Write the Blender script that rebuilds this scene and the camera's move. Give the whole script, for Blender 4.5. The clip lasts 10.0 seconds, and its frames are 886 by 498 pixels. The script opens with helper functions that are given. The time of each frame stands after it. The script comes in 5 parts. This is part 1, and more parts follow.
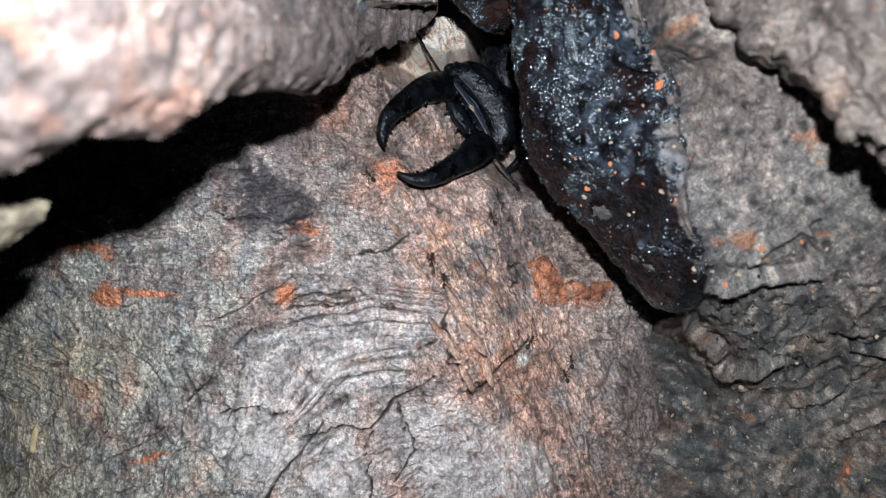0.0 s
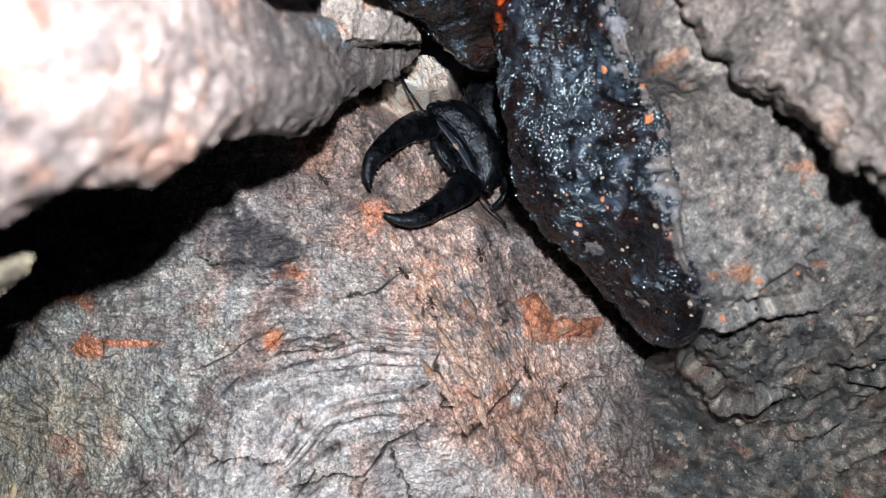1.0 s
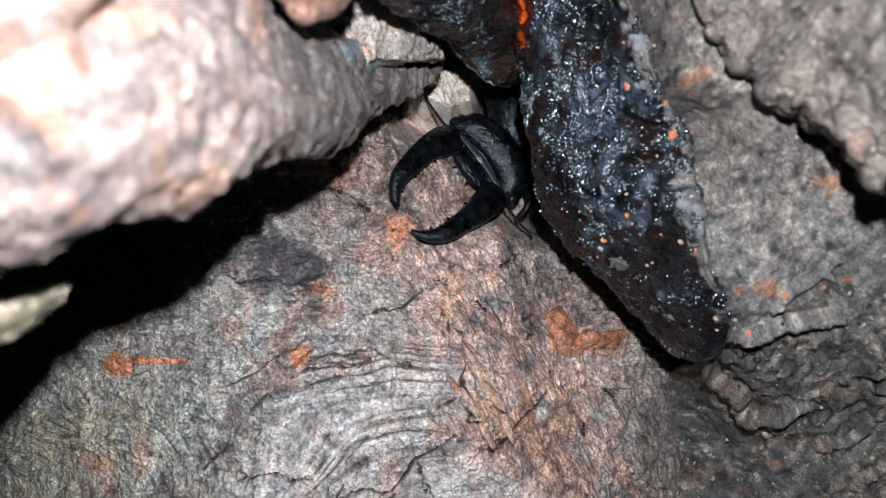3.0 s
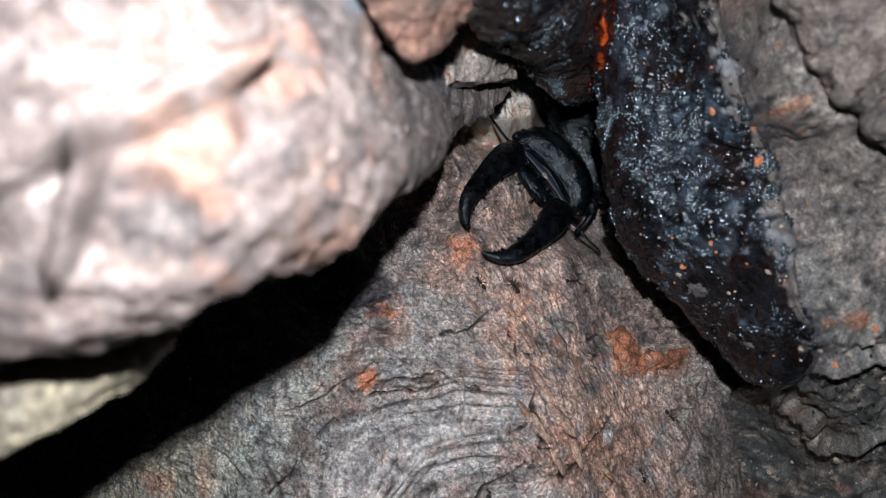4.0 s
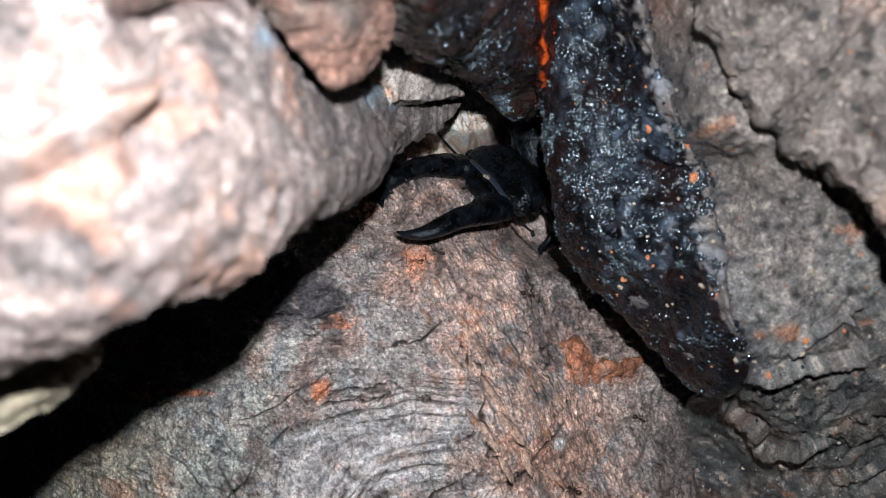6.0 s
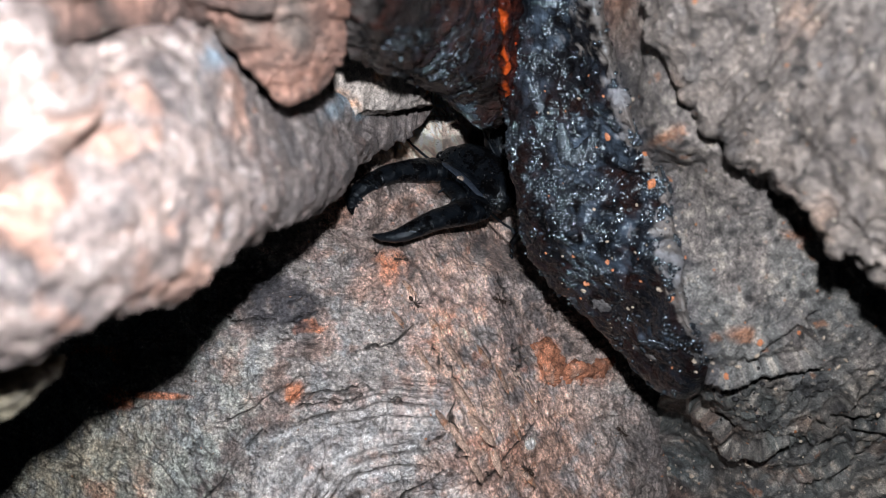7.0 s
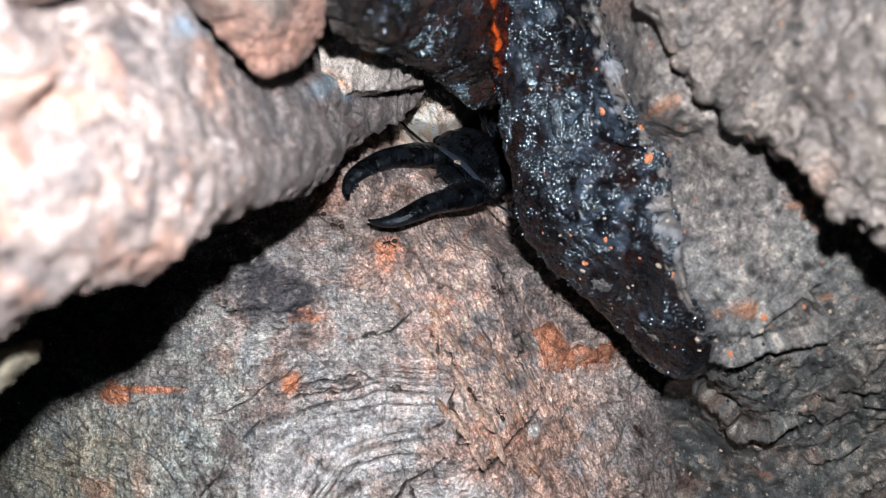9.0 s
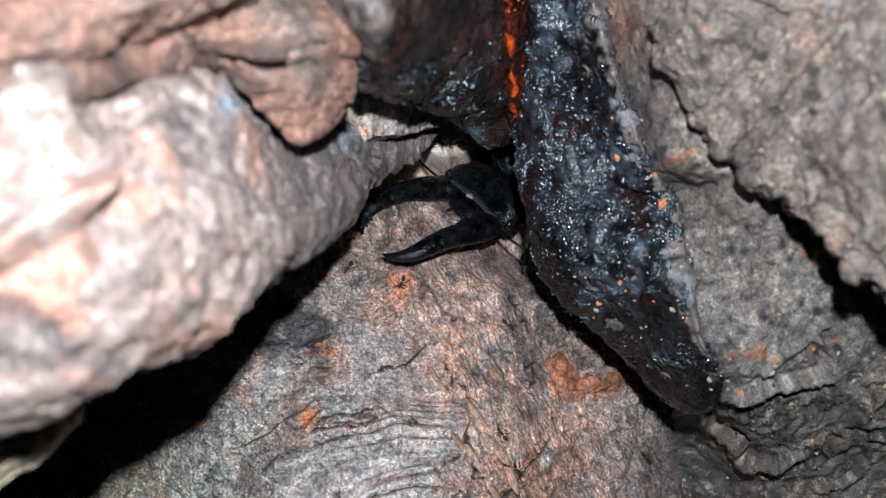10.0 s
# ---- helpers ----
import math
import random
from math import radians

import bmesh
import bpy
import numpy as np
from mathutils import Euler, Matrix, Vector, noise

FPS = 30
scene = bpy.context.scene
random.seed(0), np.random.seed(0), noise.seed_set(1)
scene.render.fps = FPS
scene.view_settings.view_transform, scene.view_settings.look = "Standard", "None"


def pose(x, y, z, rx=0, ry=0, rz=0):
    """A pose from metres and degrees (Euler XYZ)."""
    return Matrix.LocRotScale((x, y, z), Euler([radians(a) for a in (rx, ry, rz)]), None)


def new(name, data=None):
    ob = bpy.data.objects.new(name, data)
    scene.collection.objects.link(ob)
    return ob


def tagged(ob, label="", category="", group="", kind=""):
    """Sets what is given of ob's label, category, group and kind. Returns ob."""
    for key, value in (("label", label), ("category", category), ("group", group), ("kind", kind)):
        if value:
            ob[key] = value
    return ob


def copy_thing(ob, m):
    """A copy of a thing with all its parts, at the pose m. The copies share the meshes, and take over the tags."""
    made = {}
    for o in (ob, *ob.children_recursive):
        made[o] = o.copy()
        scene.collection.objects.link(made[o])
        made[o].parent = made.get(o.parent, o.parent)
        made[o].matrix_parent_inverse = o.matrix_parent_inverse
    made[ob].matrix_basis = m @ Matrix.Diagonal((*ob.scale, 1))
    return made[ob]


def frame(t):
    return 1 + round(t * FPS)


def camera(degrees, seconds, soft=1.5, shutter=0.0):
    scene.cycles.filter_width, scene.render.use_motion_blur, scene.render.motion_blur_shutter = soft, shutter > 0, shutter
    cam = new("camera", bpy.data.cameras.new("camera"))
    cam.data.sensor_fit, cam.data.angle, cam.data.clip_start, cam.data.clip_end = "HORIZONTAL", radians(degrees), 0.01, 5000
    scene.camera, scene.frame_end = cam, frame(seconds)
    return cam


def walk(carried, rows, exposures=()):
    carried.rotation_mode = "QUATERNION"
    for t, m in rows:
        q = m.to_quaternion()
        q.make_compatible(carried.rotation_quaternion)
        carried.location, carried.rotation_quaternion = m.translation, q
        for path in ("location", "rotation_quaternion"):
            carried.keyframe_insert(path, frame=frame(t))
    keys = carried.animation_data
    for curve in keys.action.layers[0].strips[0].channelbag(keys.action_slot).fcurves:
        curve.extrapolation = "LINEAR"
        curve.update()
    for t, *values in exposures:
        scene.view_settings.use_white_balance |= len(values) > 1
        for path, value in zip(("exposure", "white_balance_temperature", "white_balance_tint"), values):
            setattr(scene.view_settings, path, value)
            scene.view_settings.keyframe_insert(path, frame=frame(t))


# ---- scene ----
cam = camera(51.2, 10.0, soft=0.5)
# seconds; millimetres right, ahead and up; degrees
ROWS = [
    (0.0, 0.00, 0.00, 0.00, 90.000, -0.000, 0.000),
    (0.2, 1.18, 1.13, 2.87, 90.481, 0.383, -0.787),
    (0.5, 2.50, 3.10, 3.00, 91.410, 0.739, -1.369),
    (1.0, -2.50, 2.50, 0.60, 92.247, 1.570, -1.607),
    (1.5, -2.60, -0.90, 4.30, 92.747, 2.132, -1.567),
    (2.0, -2.60, 3.90, 3.10, 92.702, 2.189, -1.492),
    (2.2, -3.33, 3.90, 2.18, 92.797, 2.264, -1.152),
    (3.3, -3.10, 0.95, 3.11, 92.233, 2.001, -0.200),
    (3.5, -7.90, 2.40, 5.50, 92.030, 1.879, -0.168),
    (4.0, -12.70, 3.80, 8.20, 91.818, 1.822, 0.092),
    (4.2, -14.06, 2.46, 9.04, 91.637, 1.718, 0.175),
    (4.5, -13.90, 2.20, 6.40, 91.519, 1.771, 0.053),
    (5.0, -10.00, 0.90, 9.10, 91.611, 1.931, 0.089),
    (5.5, -4.90, 1.60, 8.90, 91.789, 1.828, 0.091),
    (5.7, -5.14, 1.52, 10.30, 91.852, 1.868, 0.087),
    (6.8, -1.93, -3.26, 6.83, 91.920, 2.317, 0.016),
    (7.0, 0.10, -2.90, 10.50, 91.778, 2.361, 0.131),
    (7.2, 0.55, -2.69, 13.55, 91.900, 2.267, 0.155),
    (7.5, 0.00, -1.80, 14.80, 91.331, 2.528, 0.001),
    (7.7, 1.65, -2.00, 8.93, 91.439, 2.634, 0.214),
    (8.0, 3.70, -2.80, 1.10, 91.538, 3.032, 0.351),
    (8.2, 1.04, -4.35, 1.31, 91.473, 3.217, 0.244),
    (8.5, 1.10, -4.10, -2.20, 91.722, 3.400, 0.372),
    (8.7, 3.06, -1.39, 3.10, 91.632, 3.446, 0.822),
    (9.0, 2.30, 0.10, 7.60, 91.941, 3.733, 0.860),
    (9.5, 2.00, 0.80, 10.20, 91.930, 3.928, 0.832),
    (10.0, -1.00, -3.20, 14.40, 91.642, 3.790, 0.349),
]
PATH = [(t, pose(x / 1000, y / 1000, z / 1000, rx, ry, rz)) for t, x, y, z, rx, ry, rz in ROWS]
EXPOSURES = [(0.0, -0.03), (0.5, 0.28), (1.0, 0.13), (1.5, 0.03), (2.0, -0.08), (3.3, -0.05), (4.0, -0.6), (4.5, -1.1), (5.0, -0.82), (5.5, -0.4), (7.0, -0.12), (8.5, 0.15), (9.0, 0.15), (10.0, -0.08)]
walk(cam, PATH, EXPOSURES)
# a phone lens: things much nearer than the bark wall go soft
cam.data.dof.use_dof = True
cam.data.dof.focus_distance = 0.157
cam.data.dof.aperture_fstop = 29.0

# ---- world: night, almost no sky light ----
world = bpy.data.worlds.new("night")
world.use_nodes = True
world.node_tree.nodes["Background"].inputs[0].default_value = (0.35, 0.45, 0.6, 1)
world.node_tree.nodes["Background"].inputs[1].default_value = 0.004
scene.world = world
TORCH = 19000.0
TORCH_PLACE = (0.0035, 0.0155, 0.002)   # beside the lens: right, up, back

MM = 0.001
K = 6.111e-4


# ---- helpers of the scene ----
def pixel_place(h, v, d):
    """A place by its pixel (h, v) in the first camera view and its depth d in millimetres."""
    return ((h - 784) * K * d, d, (441 - v) * K * d)


def hash3(ix, iy, iz, seed):
    n = (ix * 374761393 + iy * 668265263 + iz * 2147483647 + seed * 144665) & 0xFFFFFFFF
    n = ((n ^ (n >> 13)) * 1274126177) & 0xFFFFFFFF
    n = ((n ^ (n >> 16)) * 2246822519) & 0xFFFFFFFF
    return ((n ^ (n >> 15)) & 0xFFFFFF) / float(0xFFFFFF)


def vnoise(p, seed=0):
    """Smooth noise, -1 to 1, at the points p (n, 3)."""
    i = np.floor(p).astype(np.int64)
    f = p - i
    f = f * f * f * (f * (f * 6 - 15) + 10)
    out = 0
    for dx in (0, 1):
        wx = f[:, 0] if dx else 1 - f[:, 0]
        for dy in (0, 1):
            wy = f[:, 1] if dy else 1 - f[:, 1]
            for dz in (0, 1):
                wz = f[:, 2] if dz else 1 - f[:, 2]
                out = out + wx * wy * wz * hash3(i[:, 0] + dx, i[:, 1] + dy, i[:, 2] + dz, seed)
    return out * 2 - 1


def fbm(p, size, octaves=4, seed=0, gain=0.5, ridged=False):
    """Fractal noise of the points p, in millimetres, whose largest lumps are size wide."""
    out, amp, total = 0, 1.0, 0
    for o in range(octaves):
        n = vnoise(p * (2 ** o / size) + 17.3 * o, seed + 31 * o)
        if ridged:
            n = 1 - 2 * np.abs(n)
        out, total, amp = out + amp * n, total + amp, amp * gain
    return out / total


def cells(p, size, seed=0):
    """Distance to the nearest and second nearest of scattered seeds, in units of size."""
    q = p / size
    i = np.floor(q).astype(np.int64)
    d1, d2 = np.full(len(p), 9.0), np.full(len(p), 9.0)
    for dx in (-1, 0, 1):
        for dy in (-1, 0, 1):
            for dz in (-1, 0, 1):
                c = (i[:, 0] + dx, i[:, 1] + dy, i[:, 2] + dz)
                s = np.stack([c[k] + hash3(*c, seed + 7 * k + 1) for k in range(3)], 1)
                d = np.sqrt(((q - s) ** 2).sum(1))
                d2 = np.minimum(d2, np.maximum(d1, d))
                d1 = np.minimum(d1, d)
    return d1, d2


def smooth(x, a, b):
    t = np.clip((x - a) / (b - a), 0, 1)
    return t * t * (3 - 2 * t)


def blob(h, v, ch, cv, rh, rv, turn=0.0, hard=0.5):
    """1 inside a stain round (ch, cv), 0 outside."""
    c, s = math.cos(radians(turn)), math.sin(radians(turn))
    x, y = (h - ch) * c + (v - cv) * s, -(h - ch) * s + (v - cv) * c
    return 1 - smooth(np.sqrt((x / rh) ** 2 + (y / rv) ** 2), 1 - hard, 1 + hard)


def line_distance(h, v, points):
    """Distance from a broken line, in pixels of the first camera view."""
    out = np.full(len(h), 1e9)
    for (ax, ay), (bx, by) in zip(points, points[1:]):
        ll = (bx - ax) ** 2 + (by - ay) ** 2
        t = np.clip(((h - ax) * (bx - ax) + (v - ay) * (by - ay)) / ll, 0, 1)
        out = np.minimum(out, np.hypot(h - ax - t * (bx - ax), v - ay - t * (by - ay)))
    return out


def view_pixels(p):
    return 784 + p[:, 0] / p[:, 1] / K, 441 - p[:, 2] / p[:, 1] / K


def spline(points, n):
    """A smooth line through points (m, k), sampled n times."""
    p = np.asarray(points, float)
    m = len(p)
    t = np.linspace(0, m - 1, n)
    i = np.minimum(t.astype(int), m - 2)
    f = (t - i).reshape((-1,) + (1,) * (p.ndim - 1))
    a, b, c, d = p[np.maximum(i - 1, 0)], p[i], p[i + 1], p[np.minimum(i + 2, m - 1)]
    return 0.5 * (2 * b + (c - a) * f + (2 * a - 5 * b + 4 * c - d) * f * f + (3 * b - a - 3 * c + d) * f ** 3)


def grid_mesh(name, p, rows, cols, wrap=False):
    """A mesh from a grid of points in millimetres, with smooth faces."""
    idx = np.arange(rows * cols).reshape(rows, cols)
    if wrap:
        idx = np.concatenate([idx, idx[:, :1]], 1)
    q = np.stack([idx[:-1, :-1], idx[1:, :-1], idx[1:, 1:], idx[:-1, 1:]], -1).reshape(-1, 4)
    me = bpy.data.meshes.new(name)
    me.vertices.add(len(p))
    me.vertices.foreach_set("co", (p * MM).astype(np.float32).ravel())
    me.loops.add(q.size)
    me.loops.foreach_set("vertex_index", q.astype(np.int32).ravel())
    me.polygons.add(len(q))
    me.polygons.foreach_set("loop_start", np.arange(0, q.size, 4, dtype=np.int32))
    me.update(calc_edges=True)
    me.polygons.foreach_set("use_smooth", np.ones(len(q), bool))
    me.validate()
    return me


def normals(p, rows, cols):
    g = p.reshape(rows, cols, 3)
    n = np.cross(np.gradient(g, axis=1), np.gradient(g, axis=0)).reshape(-1, 3)
    return n / np.maximum(np.linalg.norm(n, axis=1, keepdims=True), 1e-9)


def tint(me, name, values):
    """A point attribute of the mesh: a colour (n, 3) or a number (n)."""
    values = np.asarray(values, np.float32)
    if values.ndim == 2:
        at = me.attributes.new(name, "FLOAT_COLOR", "POINT")
        at.data.foreach_set("color", np.concatenate([values, np.ones((len(values), 1), np.float32)], 1).ravel())
    else:
        at = me.attributes.new(name, "FLOAT", "POINT")
        at.data.foreach_set("value", values)


def mix(colour, other, k):
    return colour * (1 - k[:, None]) + np.asarray(other) * k[:, None]


def patch(rows_of_points, n, m):
    """A smooth skin over a few ribs of view pixels with depths, as a grid of n x m places. Faces look at the camera."""
    ribs = [spline([pixel_place(*q) for q in row], m) for row in rows_of_points]
    return spline(np.array(ribs), n).reshape(-1, 3)


def part(name, me, material, parent=None, label=""):
    """One mesh object, alone or under a thing or a part."""
    if isinstance(me, bmesh.types.BMesh):
        data = bpy.data.meshes.new(name)
        bmesh.ops.recalc_face_normals(me, faces=me.faces[:])
        me.to_mesh(data)
        me.free()
        data.polygons.foreach_set("use_smooth", np.ones(len(data.polygons), bool))
        me = data
    me.materials.append(material)
    ob = new(name, me)
    if parent:
        ob.parent = parent
    return tagged(ob, label)


def tube(points, radii, n=24, sides=14, flat=1.0, up=(0, 0, 1), bm=None):
    """A rounded, tapered limb along a smooth line; flat: its height by its width. Millimetres."""
    c = spline(points, n)
    r = spline([[q] for q in radii], n)[:, 0].clip(0.005)
    d = np.gradient(c, axis=0)
    bm = bm or bmesh.new()
    rings = []
    for i in range(n):
        t = Vector(d[i]).normalized()
        side = t.cross(Vector(up)).normalized()
        top = side.cross(t)
        rings.append([bm.verts.new((Vector(c[i]) + float(r[i]) * (math.cos(a) * side + math.sin(a) * flat * top)) * MM)
                      for a in (2 * math.pi * k / sides for k in range(sides))])
    for a, b in zip(rings, rings[1:]):
        for k in range(sides):
            bm.faces.new((a[k], a[(k + 1) % sides], b[(k + 1) % sides], b[k]))
    bm.faces.new(rings[0][::-1])
    bm.faces.new(rings[-1])
    return bm


def ball(centre, size, power=2.0, u=28, v=16, bm=None):
    """A rounded lump with the half sizes given; power above 2 makes it boxier. Millimetres."""
    bm = bm or bmesh.new()

    def sgn(x, e):
        return math.copysign(abs(x) ** e, x)
    e = 2.0 / power
    grid = []
    for i in range(1, v):
        th = math.pi * i / v - math.pi / 2
        grid.append([bm.verts.new(Vector((centre[0] + size[0] * sgn(math.cos(th), e) * sgn(math.cos(ph), e),
                                          centre[1] + size[1] * sgn(math.cos(th), e) * sgn(math.sin(ph), e),
                                          centre[2] + size[2] * sgn(math.sin(th), e))) * MM)
                     for ph in (2 * math.pi * j / u for j in range(u))])
    lo = bm.verts.new(Vector((centre[0], centre[1], centre[2] - size[2])) * MM)
    hi = bm.verts.new(Vector((centre[0], centre[1], centre[2] + size[2])) * MM)
    for a, b in zip(grid, grid[1:]):
        for j in range(u):
            bm.faces.new((a[j], a[(j + 1) % u], b[(j + 1) % u], b[j]))
    for j in range(u):
        bm.faces.new((lo, grid[0][(j + 1) % u], grid[0][j]))
        bm.faces.new((hi, grid[-1][j], grid[-1][(j + 1) % u]))
    return bm


# ---- materials ----
def material(name):
    m = bpy.data.materials.new(name)
    m.use_nodes = True
    return m, m.node_tree.nodes, m.node_tree.links, m.node_tree.nodes["Principled BSDF"]


def noise_node(nodes, links, size_mm, detail=4.0, rough=0.6, coords=None):
    n = nodes.new("ShaderNodeTexNoise")
    n.inputs["Scale"].default_value = 1000.0 / size_mm
    n.inputs["Detail"].default_value = detail
    n.inputs["Roughness"].default_value = rough
    if coords:
        links.new(coords, n.inputs["Vector"])
    return n


def ramp(nodes, links, source, stops):
    r = nodes.new("ShaderNodeValToRGB")
    while len(r.color_ramp.elements) < len(stops):
        r.color_ramp.elements.new(0.5)
    for e, (at, c) in zip(r.color_ramp.elements, stops):
        e.position, e.color = at, (*c, 1) if len(c) == 3 else c
    links.new(source, r.inputs[0])
    return r


def grain_lines(nodes, links, field, size_mm, seed, detail=4):
    """Noise drawn out along the grain; field: a point attribute of millimetres along and across it."""
    at = nodes.new("ShaderNodeAttribute")
    at.attribute_name = field
    sc = nodes.new("ShaderNodeVectorMath")
    sc.operation = "MULTIPLY_ADD"
    links.new(at.outputs["Vector"], sc.inputs[0])
    sc.inputs[1].default_value, sc.inputs[2].default_value = (0.34 / size_mm, 1 / size_mm, 1), (seed, seed, seed)
    n = nodes.new("ShaderNodeTexNoise")
    n.inputs["Scale"].default_value, n.inputs["Detail"].default_value, n.inputs["Roughness"].default_value = 1.0, detail, 0.65
    n.inputs["Distortion"].default_value = 0.35
    links.new(sc.outputs[0], n.inputs["Vector"])
    return n.outputs["Fac"]


def either(nodes, links, a, b, lane):
    n = nodes.new("ShaderNodeMix")
    links.new(lane, n.inputs["Factor"])
    links.new(a, n.inputs["A"])
    links.new(b, n.inputs["B"])
    return n.outputs["Result"]


def bark_material(name, rough=0.85, speck=0.5, bump=0.55, grain=1.0, grained=False):
    """Dry bark: the mesh's own pigment, broken by mottling, dark pores and pale and rusty grains."""
    m, nodes, links, bsdf = material(name)
    co = nodes.new("ShaderNodeTexCoord").outputs["Object"]
    pig = nodes.new("ShaderNodeAttribute")
    pig.attribute_name = "pigment"
    rind = nodes.new("ShaderNodeAttribute")
    rind.attribute_name = "rind"

    def weigh(k, socket):
        """How strongly a mottling shows: less where the wall is bare and smooth."""
        if not grained:
            socket.default_value = k
            return
        w = nodes.new("ShaderNodeMath")
        w.operation, w.inputs[1].default_value = "MULTIPLY", k
        links.new(rind.outputs["Fac"], w.inputs[0])
        links.new(w.outputs[0], socket)
    mott = noise_node(nodes, links, 5.0, 5, 0.65, co)
    fine = noise_node(nodes, links, 0.55 * grain, 4, 0.75, co)
    r1 = ramp(nodes, links, mott.outputs["Fac"], [(0.28, (0.42, 0.43, 0.46)), (0.5, (0.95, 0.95, 0.95)), (0.72, (1.5, 1.45, 1.4))])
    r2 = ramp(nodes, links, fine.outputs["Fac"], [(0.36, (0.22, 0.22, 0.23)), (0.47, (0.85, 0.85, 0.85)), (0.56, (1.15, 1.14, 1.13)), (0.66, (1.9, 1.88, 1.85))])
    m1 = nodes.new("ShaderNodeMixRGB")
    m1.blend_type = "MULTIPLY"
    weigh(0.8, m1.inputs[0])
    links.new(pig.outputs["Color"], m1.inputs[1])
    links.new(r1.outputs[0], m1.inputs[2])
    m2 = nodes.new("ShaderNodeMixRGB")
    m2.blend_type = "MULTIPLY"
    weigh(0.72, m2.inputs[0])
    links.new(m1.outputs[0], m2.inputs[1])
    links.new(r2.outputs[0], m2.inputs[2])
    dust = noise_node(nodes, links, 0.2, 2, 0.6, co)
    r3 = ramp(nodes, links, dust.outputs["Fac"], [(0.34, (0.4, 0.4, 0.4)), (0.5, (0.95, 0.95, 0.95)), (0.66, (1.7, 1.7, 1.7))])
    m4 = nodes.new("ShaderNodeMixRGB")
    m4.blend_type = "MULTIPLY"
    weigh(0.6 if grained else 0.78, m4.inputs[0])
    links.new(m2.outputs[0], m4.inputs[1])
    links.new(r3.outputs[0], m4.inputs[2])
    m2 = m4
    relief = []
    if grained:
        lane = nodes.new("ShaderNodeAttribute")
        lane.attribute_name = "lane"
        force = nodes.new("ShaderNodeAttribute")
        force.attribute_name = "grain_force"
        for size, seed, stops, depth in ((2.2, 3.1, [(0.34, 0.5), (0.46, 0.95), (0.56, 1.1), (0.68, 1.4)], 0.14), (0.75, 7.7, [(0.34, 0.68), (0.45, 0.95), (0.56, 1.05), (0.68, 1.28)], 0.07)):
            g = either(nodes, links, grain_lines(nodes, links, "grain_left", size, seed), grain_lines(nodes, links, "grain_right", size, seed + 5), lane.outputs["Fac"])
            shade = ramp(nodes, links, g, [(a, (k, k, k)) for a, k in stops])
            mg = nodes.new("ShaderNodeMixRGB")
            mg.blend_type = "MULTIPLY"
            links.new(force.outputs["Fac"], mg.inputs[0])
            links.new(m2.outputs[0], mg.inputs[1])
            links.new(shade.outputs[0], mg.inputs[2])
            m2 = mg
            relief.append((g, depth))
        # a pebbly crust of small grains, each darker in colour towards its sunken edge
        wob = noise_node(nodes, links, 0.9, 2, 0.6, co)
        bent = nodes.new("ShaderNodeVectorMath")
        bent.operation, bent.inputs[1].default_value = "MULTIPLY_ADD", (0.5 * MM,) * 3
        links.new(wob.outputs["Color"], bent.inputs[0])
        links.new(co, bent.inputs[2])
        for size, stops, depth in ((0.62, [(0.1, (1.18, 1.17, 1.16)), (0.5, (0.98, 0.98, 0.98)), (0.8, (0.5, 0.49, 0.48))], 0.22), (1.5, [(0.15, (1.12, 1.1, 1.08)), (0.55, (0.98, 0.98, 1.0)), (0.85, (0.62, 0.6, 0.6))], 0.3)):
            pebble = nodes.new("ShaderNodeTexVoronoi")
            pebble.inputs["Scale"].default_value = 1000.0 / size
            links.new(bent.outputs[0], pebble.inputs["Vector"])
            shade = ramp(nodes, links, pebble.outputs["Distance"], stops)
            mg = nodes.new("ShaderNodeMixRGB")
            mg.blend_type = "MULTIPLY"
            weigh(0.8, mg.inputs[0])
            links.new(m2.outputs[0], mg.inputs[1])
            links.new(shade.outputs[0], mg.inputs[2])
            m2 = mg
            sink = nodes.new("ShaderNodeMath")
            sink.operation, sink.inputs[0].default_value = "SUBTRACT", 1.0
            links.new(pebble.outputs["Distance"], sink.inputs[1])
            relief.append((sink.outputs[0], depth))
    # scattered pale and rusty grains
    vor = nodes.new("ShaderNodeTexVoronoi")
    vor.inputs["Scale"].default_value = 1000.0 / 0.9
    bend = nodes.new("ShaderNodeVectorMath")
    bend.operation, bend.inputs[1].default_value = "MULTIPLY_ADD", (0.7 * MM,) * 3
    links.new(fine.outputs["Color"], bend.inputs[0])
    links.new(co, bend.inputs[2])
    links.new(bend.outputs[0], vor.inputs["Vector"])
    pick = nodes.new("ShaderNodeSeparateColor")
    links.new(vor.outputs["Color"], pick.inputs[0])
    reach = nodes.new("ShaderNodeMath")
    reach.operation, reach.inputs[1].default_value, reach.inputs[2].default_value = "MULTIPLY_ADD", -0.28, 0.28
    links.new(pick.outputs[2], reach.inputs[0])
    off = nodes.new("ShaderNodeMath")
    off.operation = "ADD"
    links.new(vor.outputs["Distance"], off.inputs[0])
    links.new(reach.outputs[0], off.inputs[1])
    near = ramp(nodes, links, off.outputs[0], [(0.0, (1, 1, 1)), (0.24, (1, 1, 1)), (0.34, (0, 0, 0))])
    some = ramp(nodes, links, pick.outputs[0], [(0.0, (0, 0, 0)), (1 - 0.35 * speck, (0, 0, 0)), (1 - 0.33 * speck, (1, 1, 1))])
    kind = ramp(nodes, links, pick.outputs[1], [(0.0, (0.5, 0.46, 0.4)), (0.72, (0.42, 0.36, 0.3)), (0.86, (0.42, 0.17, 0.07))])
